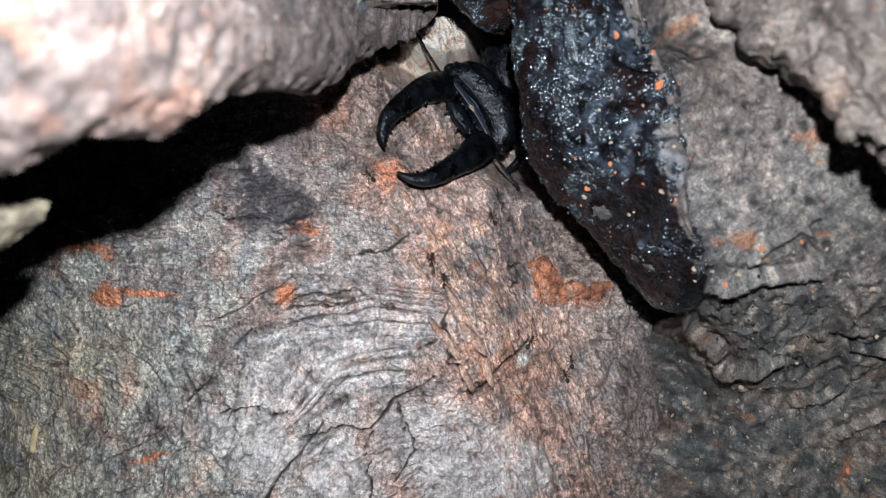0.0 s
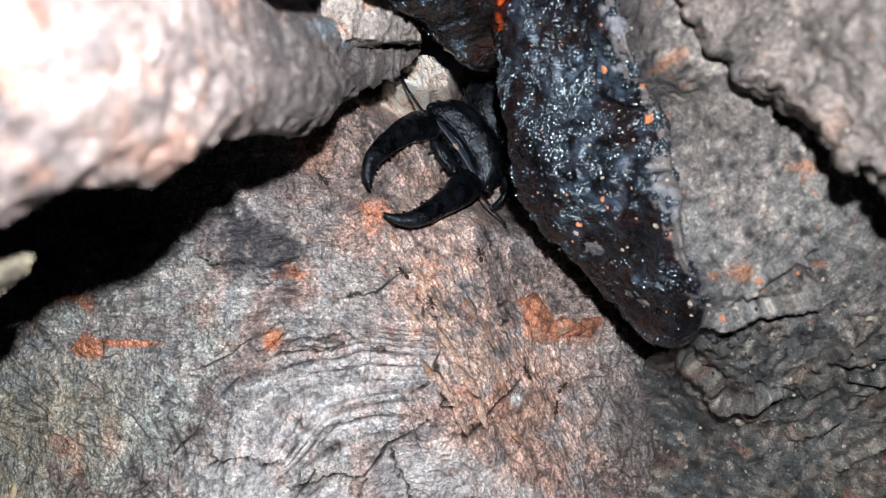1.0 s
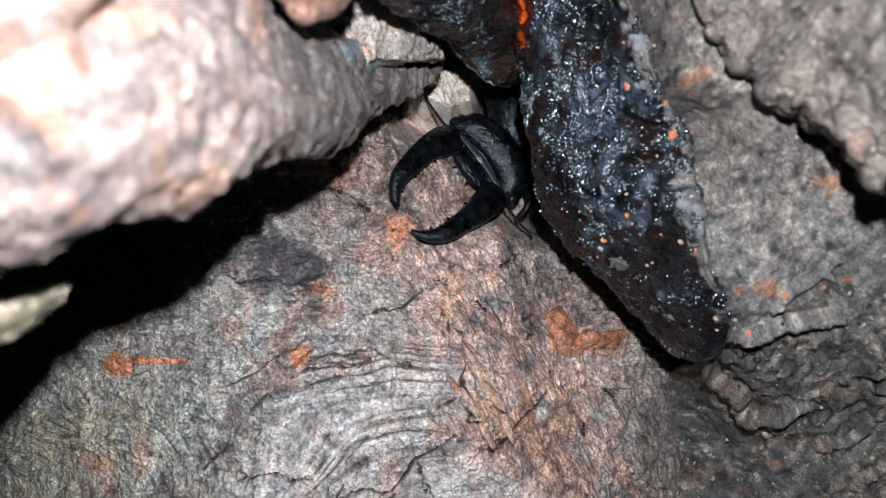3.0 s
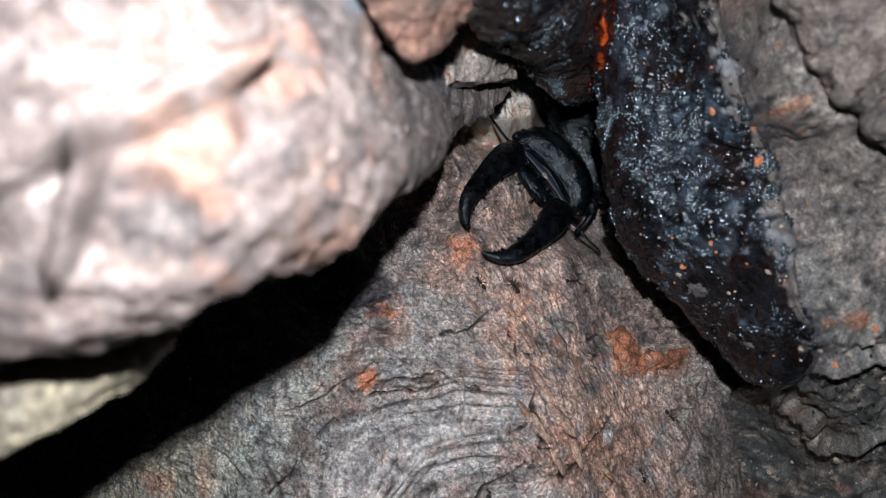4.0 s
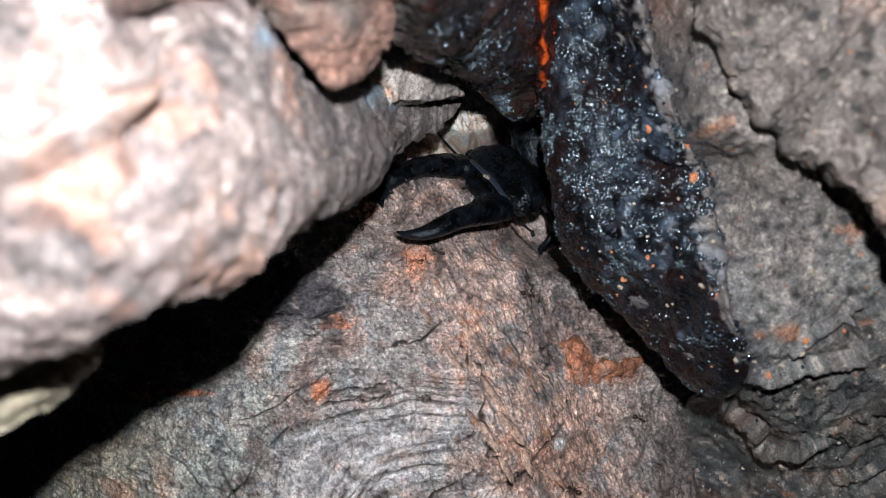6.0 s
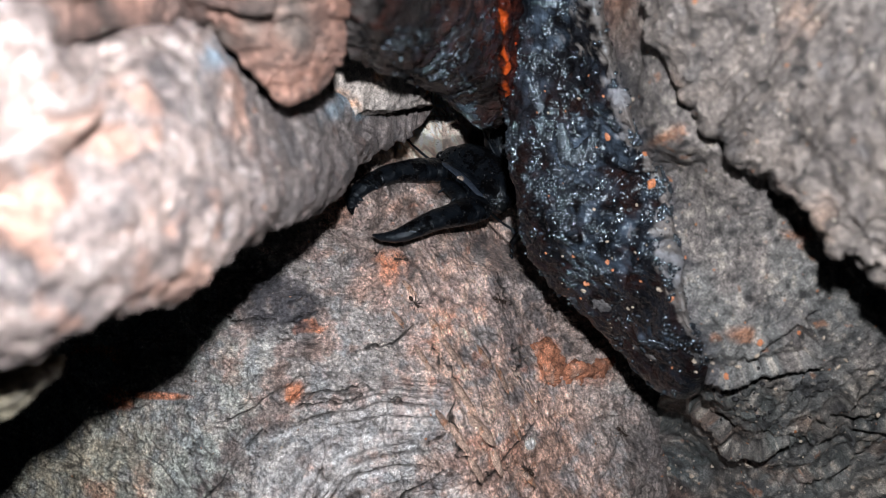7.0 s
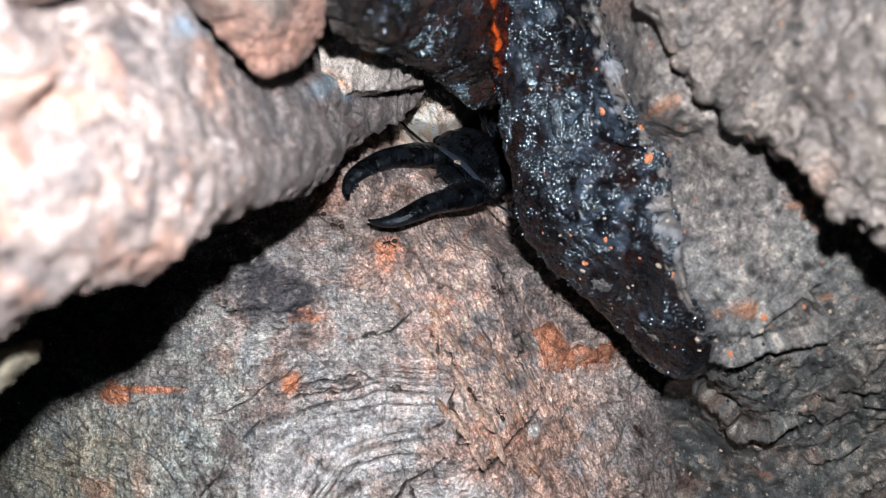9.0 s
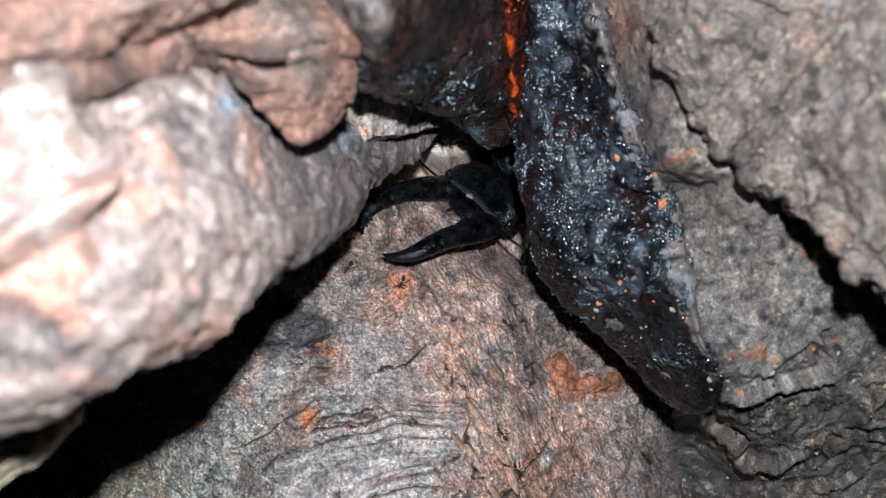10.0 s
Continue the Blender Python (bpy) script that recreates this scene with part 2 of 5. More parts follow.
    mul = nodes.new("ShaderNodeMath")
    mul.operation = "MULTIPLY"
    links.new(near.outputs[0], mul.inputs[0])
    links.new(some.outputs[0], mul.inputs[1])
    m3 = nodes.new("ShaderNodeMixRGB")
    links.new(mul.outputs[0], m3.inputs[0])
    links.new(m2.outputs[0], m3.inputs[1])
    links.new(kind.outputs[0], m3.inputs[2])
    links.new(m3.outputs[0], bsdf.inputs["Base Color"])
    bsdf.inputs["Roughness"].default_value = rough
    b1 = nodes.new("ShaderNodeBump")
    b1.inputs["Strength"].default_value = 0.9
    b1.inputs["Distance"].default_value = bump * MM
    links.new(fine.outputs["Fac"], b1.inputs["Height"])
    b2 = nodes.new("ShaderNodeBump")
    b2.inputs["Strength"].default_value = 0.7
    b2.inputs["Distance"].default_value = 0.18 * MM
    links.new(mul.outputs[0], b2.inputs["Height"])
    links.new(b1.outputs[0], b2.inputs["Normal"])
    b3 = nodes.new("ShaderNodeBump")
    b3.inputs["Strength"].default_value, b3.inputs["Distance"].default_value = 0.8, 0.15 * MM
    links.new(dust.outputs["Fac"], b3.inputs["Height"])
    links.new(b2.outputs[0], b3.inputs["Normal"])
    last = b3
    for g, depth in relief:
        bg = nodes.new("ShaderNodeBump")
        bg.inputs["Strength"].default_value, bg.inputs["Distance"].default_value = 1.0, depth * MM
        links.new(g, bg.inputs["Height"])
        links.new(last.outputs[0], bg.inputs["Normal"])
        last = bg
    links.new(last.outputs[0], bsdf.inputs["Normal"])
    return m


def resin_material(name, dark, warm, rough=0.22, film=(0.008, 0.009, 0.012), level=0.3, dusty=3.0):
    """Tarry sap: near black with brown depths, wet and gritty, with dull dusty patches."""
    m, nodes, links, bsdf = material(name)
    co = nodes.new("ShaderNodeTexCoord").outputs["Object"]
    big = noise_node(nodes, links, 6.0, 5, 0.65, co)
    patchy = noise_node(nodes, links, 4.0, 5, 0.7, co)
    patchy.inputs["Distortion"].default_value = 0.6
    mid = noise_node(nodes, links, 1.5, 2, 0.55, co)
    tiny = noise_node(nodes, links, 0.45, 1, 0.5, co)
    col = ramp(nodes, links, big.outputs["Fac"], [(0.3, dark), (0.5, dark), (0.6, warm), (0.7, dark)])
    over = ramp(nodes, links, patchy.outputs["Fac"], [(0.40, (0, 0, 0)), (0.66, (1, 1, 1))])
    mixer = nodes.new("ShaderNodeMixRGB")
    mixer.inputs[2].default_value = (*film, 1)
    links.new(over.outputs[0], mixer.inputs[0])
    links.new(col.outputs[0], mixer.inputs[1])
    pig = nodes.new("ShaderNodeAttribute")
    pig.attribute_name = "pigment"
    crust_and_haze = nodes.new("ShaderNodeMixRGB")
    crust_and_haze.blend_type, crust_and_haze.inputs[0].default_value = "ADD", 1.0
    links.new(mixer.outputs[0], crust_and_haze.inputs[1])
    links.new(pig.outputs["Color"], crust_and_haze.inputs[2])
    links.new(crust_and_haze.outputs[0], bsdf.inputs["Base Color"])
    dull = ramp(nodes, links, mid.outputs["Fac"], [(0.35, (rough,) * 3), (0.55, (rough + 0.08,) * 3), (0.7, (rough + 0.25,) * 3)])
    matt = nodes.new("ShaderNodeMath")
    matt.operation, matt.use_clamp, matt.inputs[1].default_value = "MULTIPLY_ADD", True, dusty
    links.new(pig.outputs["Fac"], matt.inputs[0])
    links.new(dull.outputs[0], matt.inputs[2])
    links.new(matt.outputs[0], bsdf.inputs["Roughness"])
    bsdf.inputs["Specular IOR Level"].default_value = level
    bsdf.inputs["Specular Tint"].default_value = (0.75, 0.9, 1.0, 1)
    b1 = nodes.new("ShaderNodeBump")
    b1.inputs["Strength"].default_value, b1.inputs["Distance"].default_value = 1.0, 0.5 * MM
    links.new(mid.outputs["Fac"], b1.inputs["Height"])
    b2 = nodes.new("ShaderNodeBump")
    b2.inputs["Strength"].default_value, b2.inputs["Distance"].default_value = 1.0, 0.14 * MM
    links.new(tiny.outputs["Fac"], b2.inputs["Height"])
    links.new(b1.outputs[0], b2.inputs["Normal"])
    links.new(b2.outputs[0], bsdf.inputs["Normal"])
    return m


def plain_material(name, colour, rough=0.5, size=1.0, spread=0.3, bump=0.05, coat=0.0):
    m, nodes, links, bsdf = material(name)
    co = nodes.new("ShaderNodeTexCoord").outputs["Object"]
    n = noise_node(nodes, links, size, 4, 0.6, co)
    lo, hi = [c * (1 - spread) for c in colour], [c * (1 + spread) for c in colour]
    r = ramp(nodes, links, n.outputs["Fac"], [(0.3, lo), (0.7, hi)])
    links.new(r.outputs[0], bsdf.inputs["Base Color"])
    bsdf.inputs["Roughness"].default_value = rough
    bsdf.inputs["Coat Weight"].default_value = coat
    b = nodes.new("ShaderNodeBump")
    b.inputs["Strength"].default_value, b.inputs["Distance"].default_value = 0.6, bump * MM
    links.new(n.outputs["Fac"], b.inputs["Height"])
    links.new(b.outputs[0], bsdf.inputs["Normal"])
    return m


def shell_material(name, rough):
    """Black horn: finely pitted, with a dusting of pale specks."""
    m, nodes, links, bsdf = material(name)
    co = nodes.new("ShaderNodeTexCoord").outputs["Object"]
    n = noise_node(nodes, links, 0.26, 2, 0.6, co)
    vor = nodes.new("ShaderNodeTexVoronoi")
    vor.inputs["Scale"].default_value = 1000.0 / 0.27
    links.new(co, vor.inputs["Vector"])
    near = ramp(nodes, links, vor.outputs["Distance"], [(0.0, (1, 1, 1)), (0.18, (1, 1, 1)), (0.3, (0, 0, 0))])
    pick = nodes.new("ShaderNodeSeparateColor")
    links.new(vor.outputs["Color"], pick.inputs[0])
    some = ramp(nodes, links, pick.outputs[0], [(0.0, (0, 0, 0)), (0.8, (0, 0, 0)), (0.83, (0.15, 0.15, 0.15)), (1.0, (1, 1, 1))])
    mul = nodes.new("ShaderNodeMath")
    mul.operation = "MULTIPLY"
    links.new(near.outputs[0], mul.inputs[0])
    links.new(some.outputs[0], mul.inputs[1])
    mixer = nodes.new("ShaderNodeMixRGB")
    mixer.inputs[2].default_value = (0.13, 0.125, 0.12, 1)
    film = noise_node(nodes, links, 3.0, 4, 0.7, co)
    horn = ramp(nodes, links, film.outputs["Fac"], [(0.42, (0.001, 0.001, 0.0013)), (0.6, (0.003, 0.0045, 0.007)), (0.74, (0.009, 0.0105, 0.013))])
    links.new(horn.outputs[0], mixer.inputs[1])
    links.new(mul.outputs[0], mixer.inputs[0])
    links.new(mixer.outputs[0], bsdf.inputs["Base Color"])
    r = ramp(nodes, links, film.outputs["Fac"], [(0.35, (rough,) * 3), (0.65, (rough + 0.25,) * 3)])
    links.new(r.outputs[0], bsdf.inputs["Roughness"])
    bsdf.inputs["Specular IOR Level"].default_value = 0.3
    bsdf.inputs["Specular Tint"].default_value = (0.75, 0.88, 1.0, 1)
    b = nodes.new("ShaderNodeBump")
    b.inputs["Strength"].default_value, b.inputs["Distance"].default_value = 1.0, 0.07 * MM
    links.new(n.outputs["Fac"], b.inputs["Height"])
    b2 = nodes.new("ShaderNodeBump")
    b2.inputs["Strength"].default_value, b2.inputs["Distance"].default_value = 1.0, 0.05 * MM
    links.new(mul.outputs[0], b2.inputs["Height"])
    links.new(b.outputs[0], b2.inputs["Normal"])
    dent = noise_node(nodes, links, 1.1, 3, 0.6, co)
    b3 = nodes.new("ShaderNodeBump")
    b3.inputs["Strength"].default_value, b3.inputs["Distance"].default_value = 1.0, 0.3 * MM
    links.new(dent.outputs["Fac"], b3.inputs["Height"])
    links.new(b2.outputs[0], b3.inputs["Normal"])
    links.new(b3.outputs[0], bsdf.inputs["Normal"])
    return m


BARK = bark_material("bark_wall", rough=0.5, speck=0.3, grained=True)
ROOT = bark_material("bark_root", rough=0.55, bump=0.7, grain=1.4, speck=0.4)
PLATE = bark_material("bark_plate", rough=0.55, speck=1.0, bump=0.75)
FLAKE = bark_material("bark_flake", speck=0.15, bump=0.4, grain=1.6)
RESIN = resin_material("resin_black", (0.0012, 0.0012, 0.0016), (0.012, 0.005, 0.004), 0.1)
# beads added for the sap's glints; the high IOR brightens them
BEAD = plain_material("resin_bead", (0.010, 0.012, 0.016), 0.2, 0.3, 0.3, 0.01)
BEAD.node_tree.nodes["Principled BSDF"].inputs["IOR"].default_value = 2.1
BEAD.node_tree.nodes["Principled BSDF"].inputs["Specular Tint"].default_value = (0.7, 0.88, 1.0, 1)
RESIN_OLD = resin_material("resin_old", (0.002, 0.002, 0.002), (0.022, 0.007, 0.005), 0.14, (0.012, 0.009, 0.009), 0.3)
AMBER = resin_material("resin_amber", (0.006, 0.0015, 0.001), (0.05, 0.009, 0.004), 0.12, (0.012, 0.003, 0.002), 0.4, 0.2)
AMBER_GRAIN = plain_material("amber_grain", (0.36, 0.045, 0.009), 0.18, 0.9, 0.85, 0.03)
BROW_SHEEN = plain_material("brow_sheen", (0.02, 0.028, 0.042), 0.46, 0.5, 0.8, 0.2)
SHELL = shell_material("beetle_shell", 0.17)
SHELL_DULL = shell_material("beetle_shell_dull", 0.24)
CRUMB = [plain_material("crumb_" + n, c, 0.6, 0.4, 0.4, 0.08) for n, c in (("orange", (0.42, 0.16, 0.075)), ("pale", (0.36, 0.3, 0.24)), ("black", (0.006, 0.006, 0.008)))]
DUST = plain_material("dried_sap", (0.24, 0.20, 0.17), 0.8, 0.35, 0.7, 0.15)
STRAW = plain_material("straw", (0.45, 0.38, 0.22), 0.7, 0.8, 0.25, 0.05)
EYE = plain_material("beetle_eye", (0.004, 0.005, 0.006), 0.16, 0.4, 0.3, 0.01)
ANT = plain_material("ant_shell", (0.022, 0.012, 0.008), 0.32, 0.4, 0.3, 0.01)
CASE = plain_material("torch_case", (0.03, 0.03, 0.03), 0.5)
GLOW, _n, _l, _b = material("torch_led")
_b.inputs["Base Color"].default_value = (0.8, 0.8, 0.75, 1)
_b.inputs["Emission Color"].default_value = (0.97, 0.97, 1.0, 1)
_b.inputs["Emission Strength"].default_value = TORCH


# ---- the bark wall ----
GREY = np.array((0.215, 0.205, 0.20))
WARM = np.array((0.38, 0.25, 0.20))
RUST = np.array((0.40, 0.155, 0.08))
DARK = np.array((0.07, 0.066, 0.072))
PALE = np.array((0.33, 0.33, 0.335))
OLIVE = np.array((0.22, 0.205, 0.16))
TAN = np.array((0.56, 0.45, 0.38))


SKIN = {}


def veins(g, seed, width, octaves=3):
    """Thin winding lines, 1 on the line."""
    return 1 - smooth(np.abs(fbm(g, 1.0, octaves, seed, 0.55)), 0, width)


def spread(lo, a, b, hi, n, m):
    """Steps that are fine between a and b and coarse outside."""
    return np.concatenate([np.linspace(lo, a, m, endpoint=False), np.linspace(a, b, n, endpoint=False), np.linspace(b, hi, m)])


def bark_wall():
    xs, zs = spread(-150, -84, 56, 110, 900, 22), spread(110, 44, -62, -125, 680, 22)
    cols, rows = len(xs), len(zs)
    x, z = np.meshgrid(xs, zs)
    x, z = x.ravel(), z.ravel()
    y = 148 + 0.75 * np.logaddexp(0, (x + 5) / 4) * 4 - 2
    y = y + 0.008 * np.minimum(x + 25, 0) ** 2 + 0.012 * np.maximum(z - 5, 0) ** 2 * (1 - 0.8 * smooth(z, 40, 80))
    y = np.minimum(y, 195 + 0.05 * y)
    y = y - 3 * smooth(-z, 10, 30) * smooth(x, 5, 20)
    for deep, cx, cz, rx, rz in ((15, -9, 21, 11.5, 15.5), (6, 20, 2, 16, 14), (-9, 2, -15.5, 7, 7), (4, -60, -5, 14, 20)):
        y = y + deep * np.exp(-0.5 * ((x - cx) / rx) ** 2 - 0.5 * ((z - cz) / rz) ** 2)
    h, v = view_pixels(np.stack([x, y, z], 1))
    # the hollow in which the beetle sits, deeper to the neck
    y = y + 23 * smooth(h + 1.6 * np.maximum(187 - v, 0), 735, 925) * (1 - smooth(v - 0.25 * (h - 880), 255, 345)) * (1 - smooth(h, 1000, 1100)) * (1 - 0.85 * blob(h, v, 790, 50, 85, 45, 0, 0.4))
    y = y + 20 * blob(h, v, 890, 66, 50, 34, 0, 0.4)          # the dark hole behind the beetle
    h, v = view_pixels(np.stack([x, y, z], 1))
    q = np.stack([x, z, 0 * x], 1)
    warp, warp2 = fbm(q, 14, 3, 5), fbm(q, 5, 3, 21)
    tiny = fbm(q, 1.1, 3, 61, 0.6)
    # broad lumps
    dz = 1.5 * fbm(q, 22, 3, 1) + 0.8 * fbm(q, 6, 4, 2)
    # curved growth ripples, split by thin gaps
    r = np.hypot(0.8 * (h - 800) * smooth(v, 430, 760), v - 960) + 18 * warp + 4 * warp2
    sweep = 0.8 * h - 0.4 * v
    arcs = blob(h + 20 * warp2, v + 20 * warp, 590, 630, 225, 115, -22, 0.35)
    wave = 4.6 * fbm(np.stack([sweep * 0.0022, r * 0.024, 0 * x], 1), 1.0, 3, 8) * 0.55 + r / 19 + 0.16 * fbm(q, 3, 3, 16)
    f = wave % 1
    ripple = np.minimum(f * 1.6, (1 - f) * 4).clip(0, 1)
    gap = (1 - smooth(np.minimum(f, 1 - f), 0.01, 0.14)) * smooth(fbm(q * (0.5, 1, 1), 5, 3, 10), -0.1, 0.35)
    dz = dz + arcs * (0.5 * (ripple - 0.5) * (0.6 + 0.8 * fbm(q, 4, 2, 17)) - 0.6 * gap)
    # long grain of the bare wood running down to the right
    c, s = math.cos(radians(63)), math.sin(radians(63))
    along, across = h * c + v * s, -h * s + v * c
    lane = h - 0.42 * (v - 150) + 40 * warp2 + 40 * warp
    band = smooth(lane, 490, 670) * (1 - smooth(lane, 800, 900))
    g = np.stack([along * 0.018, across * 0.085 + 1.6 * warp, 0 * x], 1)
    grain1, vein1 = fbm(g, 1.0, 4, 11, ridged=True), veins(np.stack([along * 0.008, across * 0.036 + 0.6 * warp + 0.3 * warp2, 0 * x], 1) + 0.05 * tiny[:, None], 12, 0.11, 2)
    dz = dz + band * (0.4 * grain1 - 0.5 * vein1)
    # slanted fine grain elsewhere
    g = np.stack([sweep * 0.012, r * 0.075, 0 * x], 1)
    grain2, vein2 = fbm(g, 1.0, 4, 13, ridged=True), veins(np.stack([sweep * 0.006, r * 0.034 + 0.2 * warp2, 0 * x], 1) + 0.05 * tiny[:, None], 14, 0.09, 2)
    rest = (1 - band) * (1 - arcs)
    vein2 = vein2 * smooth(fbm(q, 16, 2, 15), -0.3, 0.3) * (1 - 0.85 * smooth(420 - h, 0, 200))
    calm = 1 - 0.8 * smooth(450 - h, 0, 160) * smooth(v, 560, 680)
    dz = dz + rest * calm * (0.16 * grain2 - 0.3 * vein2) + rest * (0.32 * fbm(q, 1.9, 4, 18, 0.6) + 0.2 * (0.5 - cells(q, 1.5, 6)[0]))
    # flaking layers with torn edges, drawn out along the grain
    shift = 0.25 * np.stack([warp, warp2, 0 * x], 1)
    lay_a = np.stack([along * 0.009, across * 0.030, 0 * x], 1) + shift
    lay_b = np.stack([sweep * 0.006, r * 0.030, 0 * x], 1) + shift
    t = 5.0 * (band * fbm(lay_a, 1.0, 3, 81, 0.5) + (1 - band) * fbm(lay_b, 1.0, 3, 86, 0.5)) + 0.16 * tiny
    torn = t % 1
    edge = (1 - smooth(torn, 0.05, 0.30)) * (1 - 0.6 * arcs) * smooth(fbm(q, 5, 3, 82), -0.25, 0.15)
    dz = dz + (0.4 * (np.floor(t) + smooth(torn, 0.0, 0.12) - t) + 0.12 * t) * (1 - 0.6 * arcs)
    t2 = 3.4 * (band * fbm(lay_a * 2.3 + 7.7, 1.0, 3, 83, 0.5) + (1 - band) * fbm(lay_b * 2.3 + 7.7, 1.0, 3, 87, 0.5)) + 0.25 * tiny
    chip = (1 - smooth(t2 % 1, 0.05, 0.35)) * smooth(fbm(q, 6, 2, 84), -0.2, 0.3)
    dz = dz + 0.14 * (np.floor(t2) + smooth(t2 % 1, 0.0, 0.16) - t2)
    # small flakes drawn out along the grain, parted by crevices
    ca = cells(np.stack([along * 0.022 + 0.5 * warp2 + 0.1 * tiny, across * 0.058 + 0.6 * warp + 0.1 * tiny, 0 * x], 1), 1.0, 91)
    cb = cells(np.stack([sweep * 0.024 + 0.5 * warp2 + 0.1 * tiny, r * 0.050 + 0.5 * warp + 0.1 * tiny, 0 * x], 1), 1.0, 92)
    d = band * (ca[1] - ca[0]) + (1 - band) * (cb[1] - cb[0])
    some = smooth(fbm(q, 6, 3, 93), -0.2, 0.15) * (1 - 0.7 * arcs)
    crevice = (1 - smooth(d, 0.015, 0.09)) * some * smooth(fbm(q, 2.0, 3, 94), -0.35, 0.05)
    dz = dz + 0.4 * smooth(d, 0, 0.35) * some - 0.5 * crevice
    # lifted scales with broken edges
    jag = 12 * fbm(q, 9, 3, 41) + 12 * fbm(q, 2.4, 3, 42) + 6 * fbm(q, 0.8, 2, 43)
    d1, d2 = cells(np.stack([x, z * 0.8, 0 * x], 1) + 2.6 * np.stack([warp, warp2, 0 * x], 1) + 0.05 * jag[:, None], 8.0, 4)
    split = (1 - smooth(d2 - d1, 0.0, 0.05)) * smooth(fbm(q, 18, 3, 33), 0.0, 0.3)
    dz = dz - 0.6 * split + 0.5 * smooth(d2 - d1, 0, 0.25) * smooth(fbm(q, 18, 3, 33), 0.0, 0.3)
    # the open cracks
    crack = np.zeros(len(x))
    width = (0.6 + 1.3 * fbm(q, 4, 3, 44)).clip(0.0, 2)
    for wide, deep, pts in (
            (2.2, 1.3, ((395, 728), (450, 718), (505, 742), (545, 772), (600, 758), (645, 766), (690, 712), (772, 668))),
            (2.0, 1.2, ((575, 745), (545, 790), (505, 830), (470, 900))),
            (2.6, 1.4, ((690, 635), (715, 628), (745, 640), (748, 615), (775, 600))),
            (2.2, 1.3, ((800, 640), (845, 690), (880, 655), (920, 620), (945, 590), (950, 545))),
            (1.3, 0.6, ((190, 815), (270, 775), (300, 752))), (1.5, 0.8, ((330, 712), (370, 672), (385, 640), (440, 590))),
            (2.0, 1.1, ((280, 330), (340, 350), (400, 385), (505, 400), (545, 385))),
            (1.6, 0.9, ((350, 570), (420, 548), (470, 520))),
            (2.2, 1.2, ((765, 440), (780, 480), (800, 510), (790, 560), (800, 640))),
            (1.6, 1.0, ((650, 882), (640, 800), (650, 770))),
            (1.8, 1.0, ((690, 860), (730, 800), (700, 720))),
            (1.6, 0.9, ((520, 530), (570, 515), (640, 520), (700, 545))),
            (1.5, 0.9, ((500, 555), (560, 535), (620, 540))),
            (1.6, 0.9, ((640, 445), (690, 440), (720, 415))),
            (1.6, 0.9, ((300, 560), (330, 590), (360, 585))),
            (2.0, 1.1, ((880, 330), (900, 400), (905, 470), (925, 540))),
            (2.2, 1.2, ((1070, 760), (1120, 770), (1180, 800), (1230, 850)))):
        d = line_distance(h + jag, v - 0.8 * jag + 6 * warp2, pts)
        crack = np.maximum(crack, (1 - smooth(d, wide * width * 0.5, wide * width * 1.3 + 0.4)) * deep * smooth(width, 0.02, 0.25))
        dz = dz + 0.3 * (1 - smooth(d, 4, 30)) * deep * 0.6
    dz = dz - 1.7 * crack
    # round knots with a dark rim
    rim = np.zeros(len(x))
    for ch, cv, rh, rv, high in ((649, 198, 34, 42, 1.5), (768, 225, 62, 42, 1.2), (690, 312, 40, 42, 1.2), (600, 190, 26, 24, 0.7), (840, 470, 30, 34, 0.6)):
        d = np.hypot((h + 0.9 * jag - ch) / rh, (v - 0.9 * jag - cv) / rv)
        dz = dz + high * (1 - smooth(d, 0.55, 1.05)) + 0.4 * high * (1 - smooth(d, 0.0, 1.0)) * fbm(q, 2.0, 3, 45)
        rim = np.maximum(rim, np.exp(-((d - 1.02) / 0.15) ** 2) * smooth(fbm(q, 3, 3, 46), -0.3, 0.2))
    # proud scabs and the torn splinter under the sap
    scab = blob(h + 0.6 * jag, v + 0.6 * jag, 1000, 522, 78, 22, 10, 0.2) * smooth(fbm(q, 3, 3, 51), -0.6, -0.1)
    dz = dz + 0.8 * scab 
    dz = dz + 1.0 * blob(h + jag, v, 590, 820, 50, 60, 0, 0.15) + 0.8 * blob(h + jag, v, 445, 790, 80, 55, 20, 0.15) + 1.3 * blob(h + jag, v - jag, 850, 800, 110, 80, 30, 0.2)
    dz = dz + 0.26 * tiny + 0.10 * fbm(q, 0.45, 2, 62)
    p = np.stack([x, y - dz, z], 1)
    me = grid_mesh("bark_wall", p, rows, cols)
    SKIN["bark_wall"] = (p, normals(p, rows, cols))
    # pigment: layers of bark and bare wood, stains, darker patches, and painted crack shade
    n1, n2, n3 = fbm(q, 10, 4, 71, 0.6), fbm(q, 4, 4, 72, 0.6), fbm(q, 1.6, 3, 73, 0.6)
    hh, vv = h + 20 * n2 + 12 * n3, v + 20 * n1 + 12 * fbm(q, 1.6, 3, 74, 0.6)
    col = np.tile(GREY, (len(x), 1)) * (1 + 0.35 * n1 + 0.25 * n3)[:, None]
    col = mix(col, WARM * 0.6, 0.6 * smooth(n2 + 0.5 * n1, 0.05, 0.35))
    col = mix(col, (0.15, 0.18, 0.18), 0.6 * smooth(n1 - 0.6 * n2, 0.0, 0.4) * (1 - smooth(h, 330, 560)))
    col = mix(col, OLIVE, 0.9 * (1 - smooth(hh + 0.35 * (v - 700), 120, 330)) * smooth(vv, 480, 620))
    col = mix(col, (0.185, 0.205, 0.188), 0.6 * (1 - smooth(hh, 350, 520)) * smooth(n3 + n1, -0.5, 0.3))
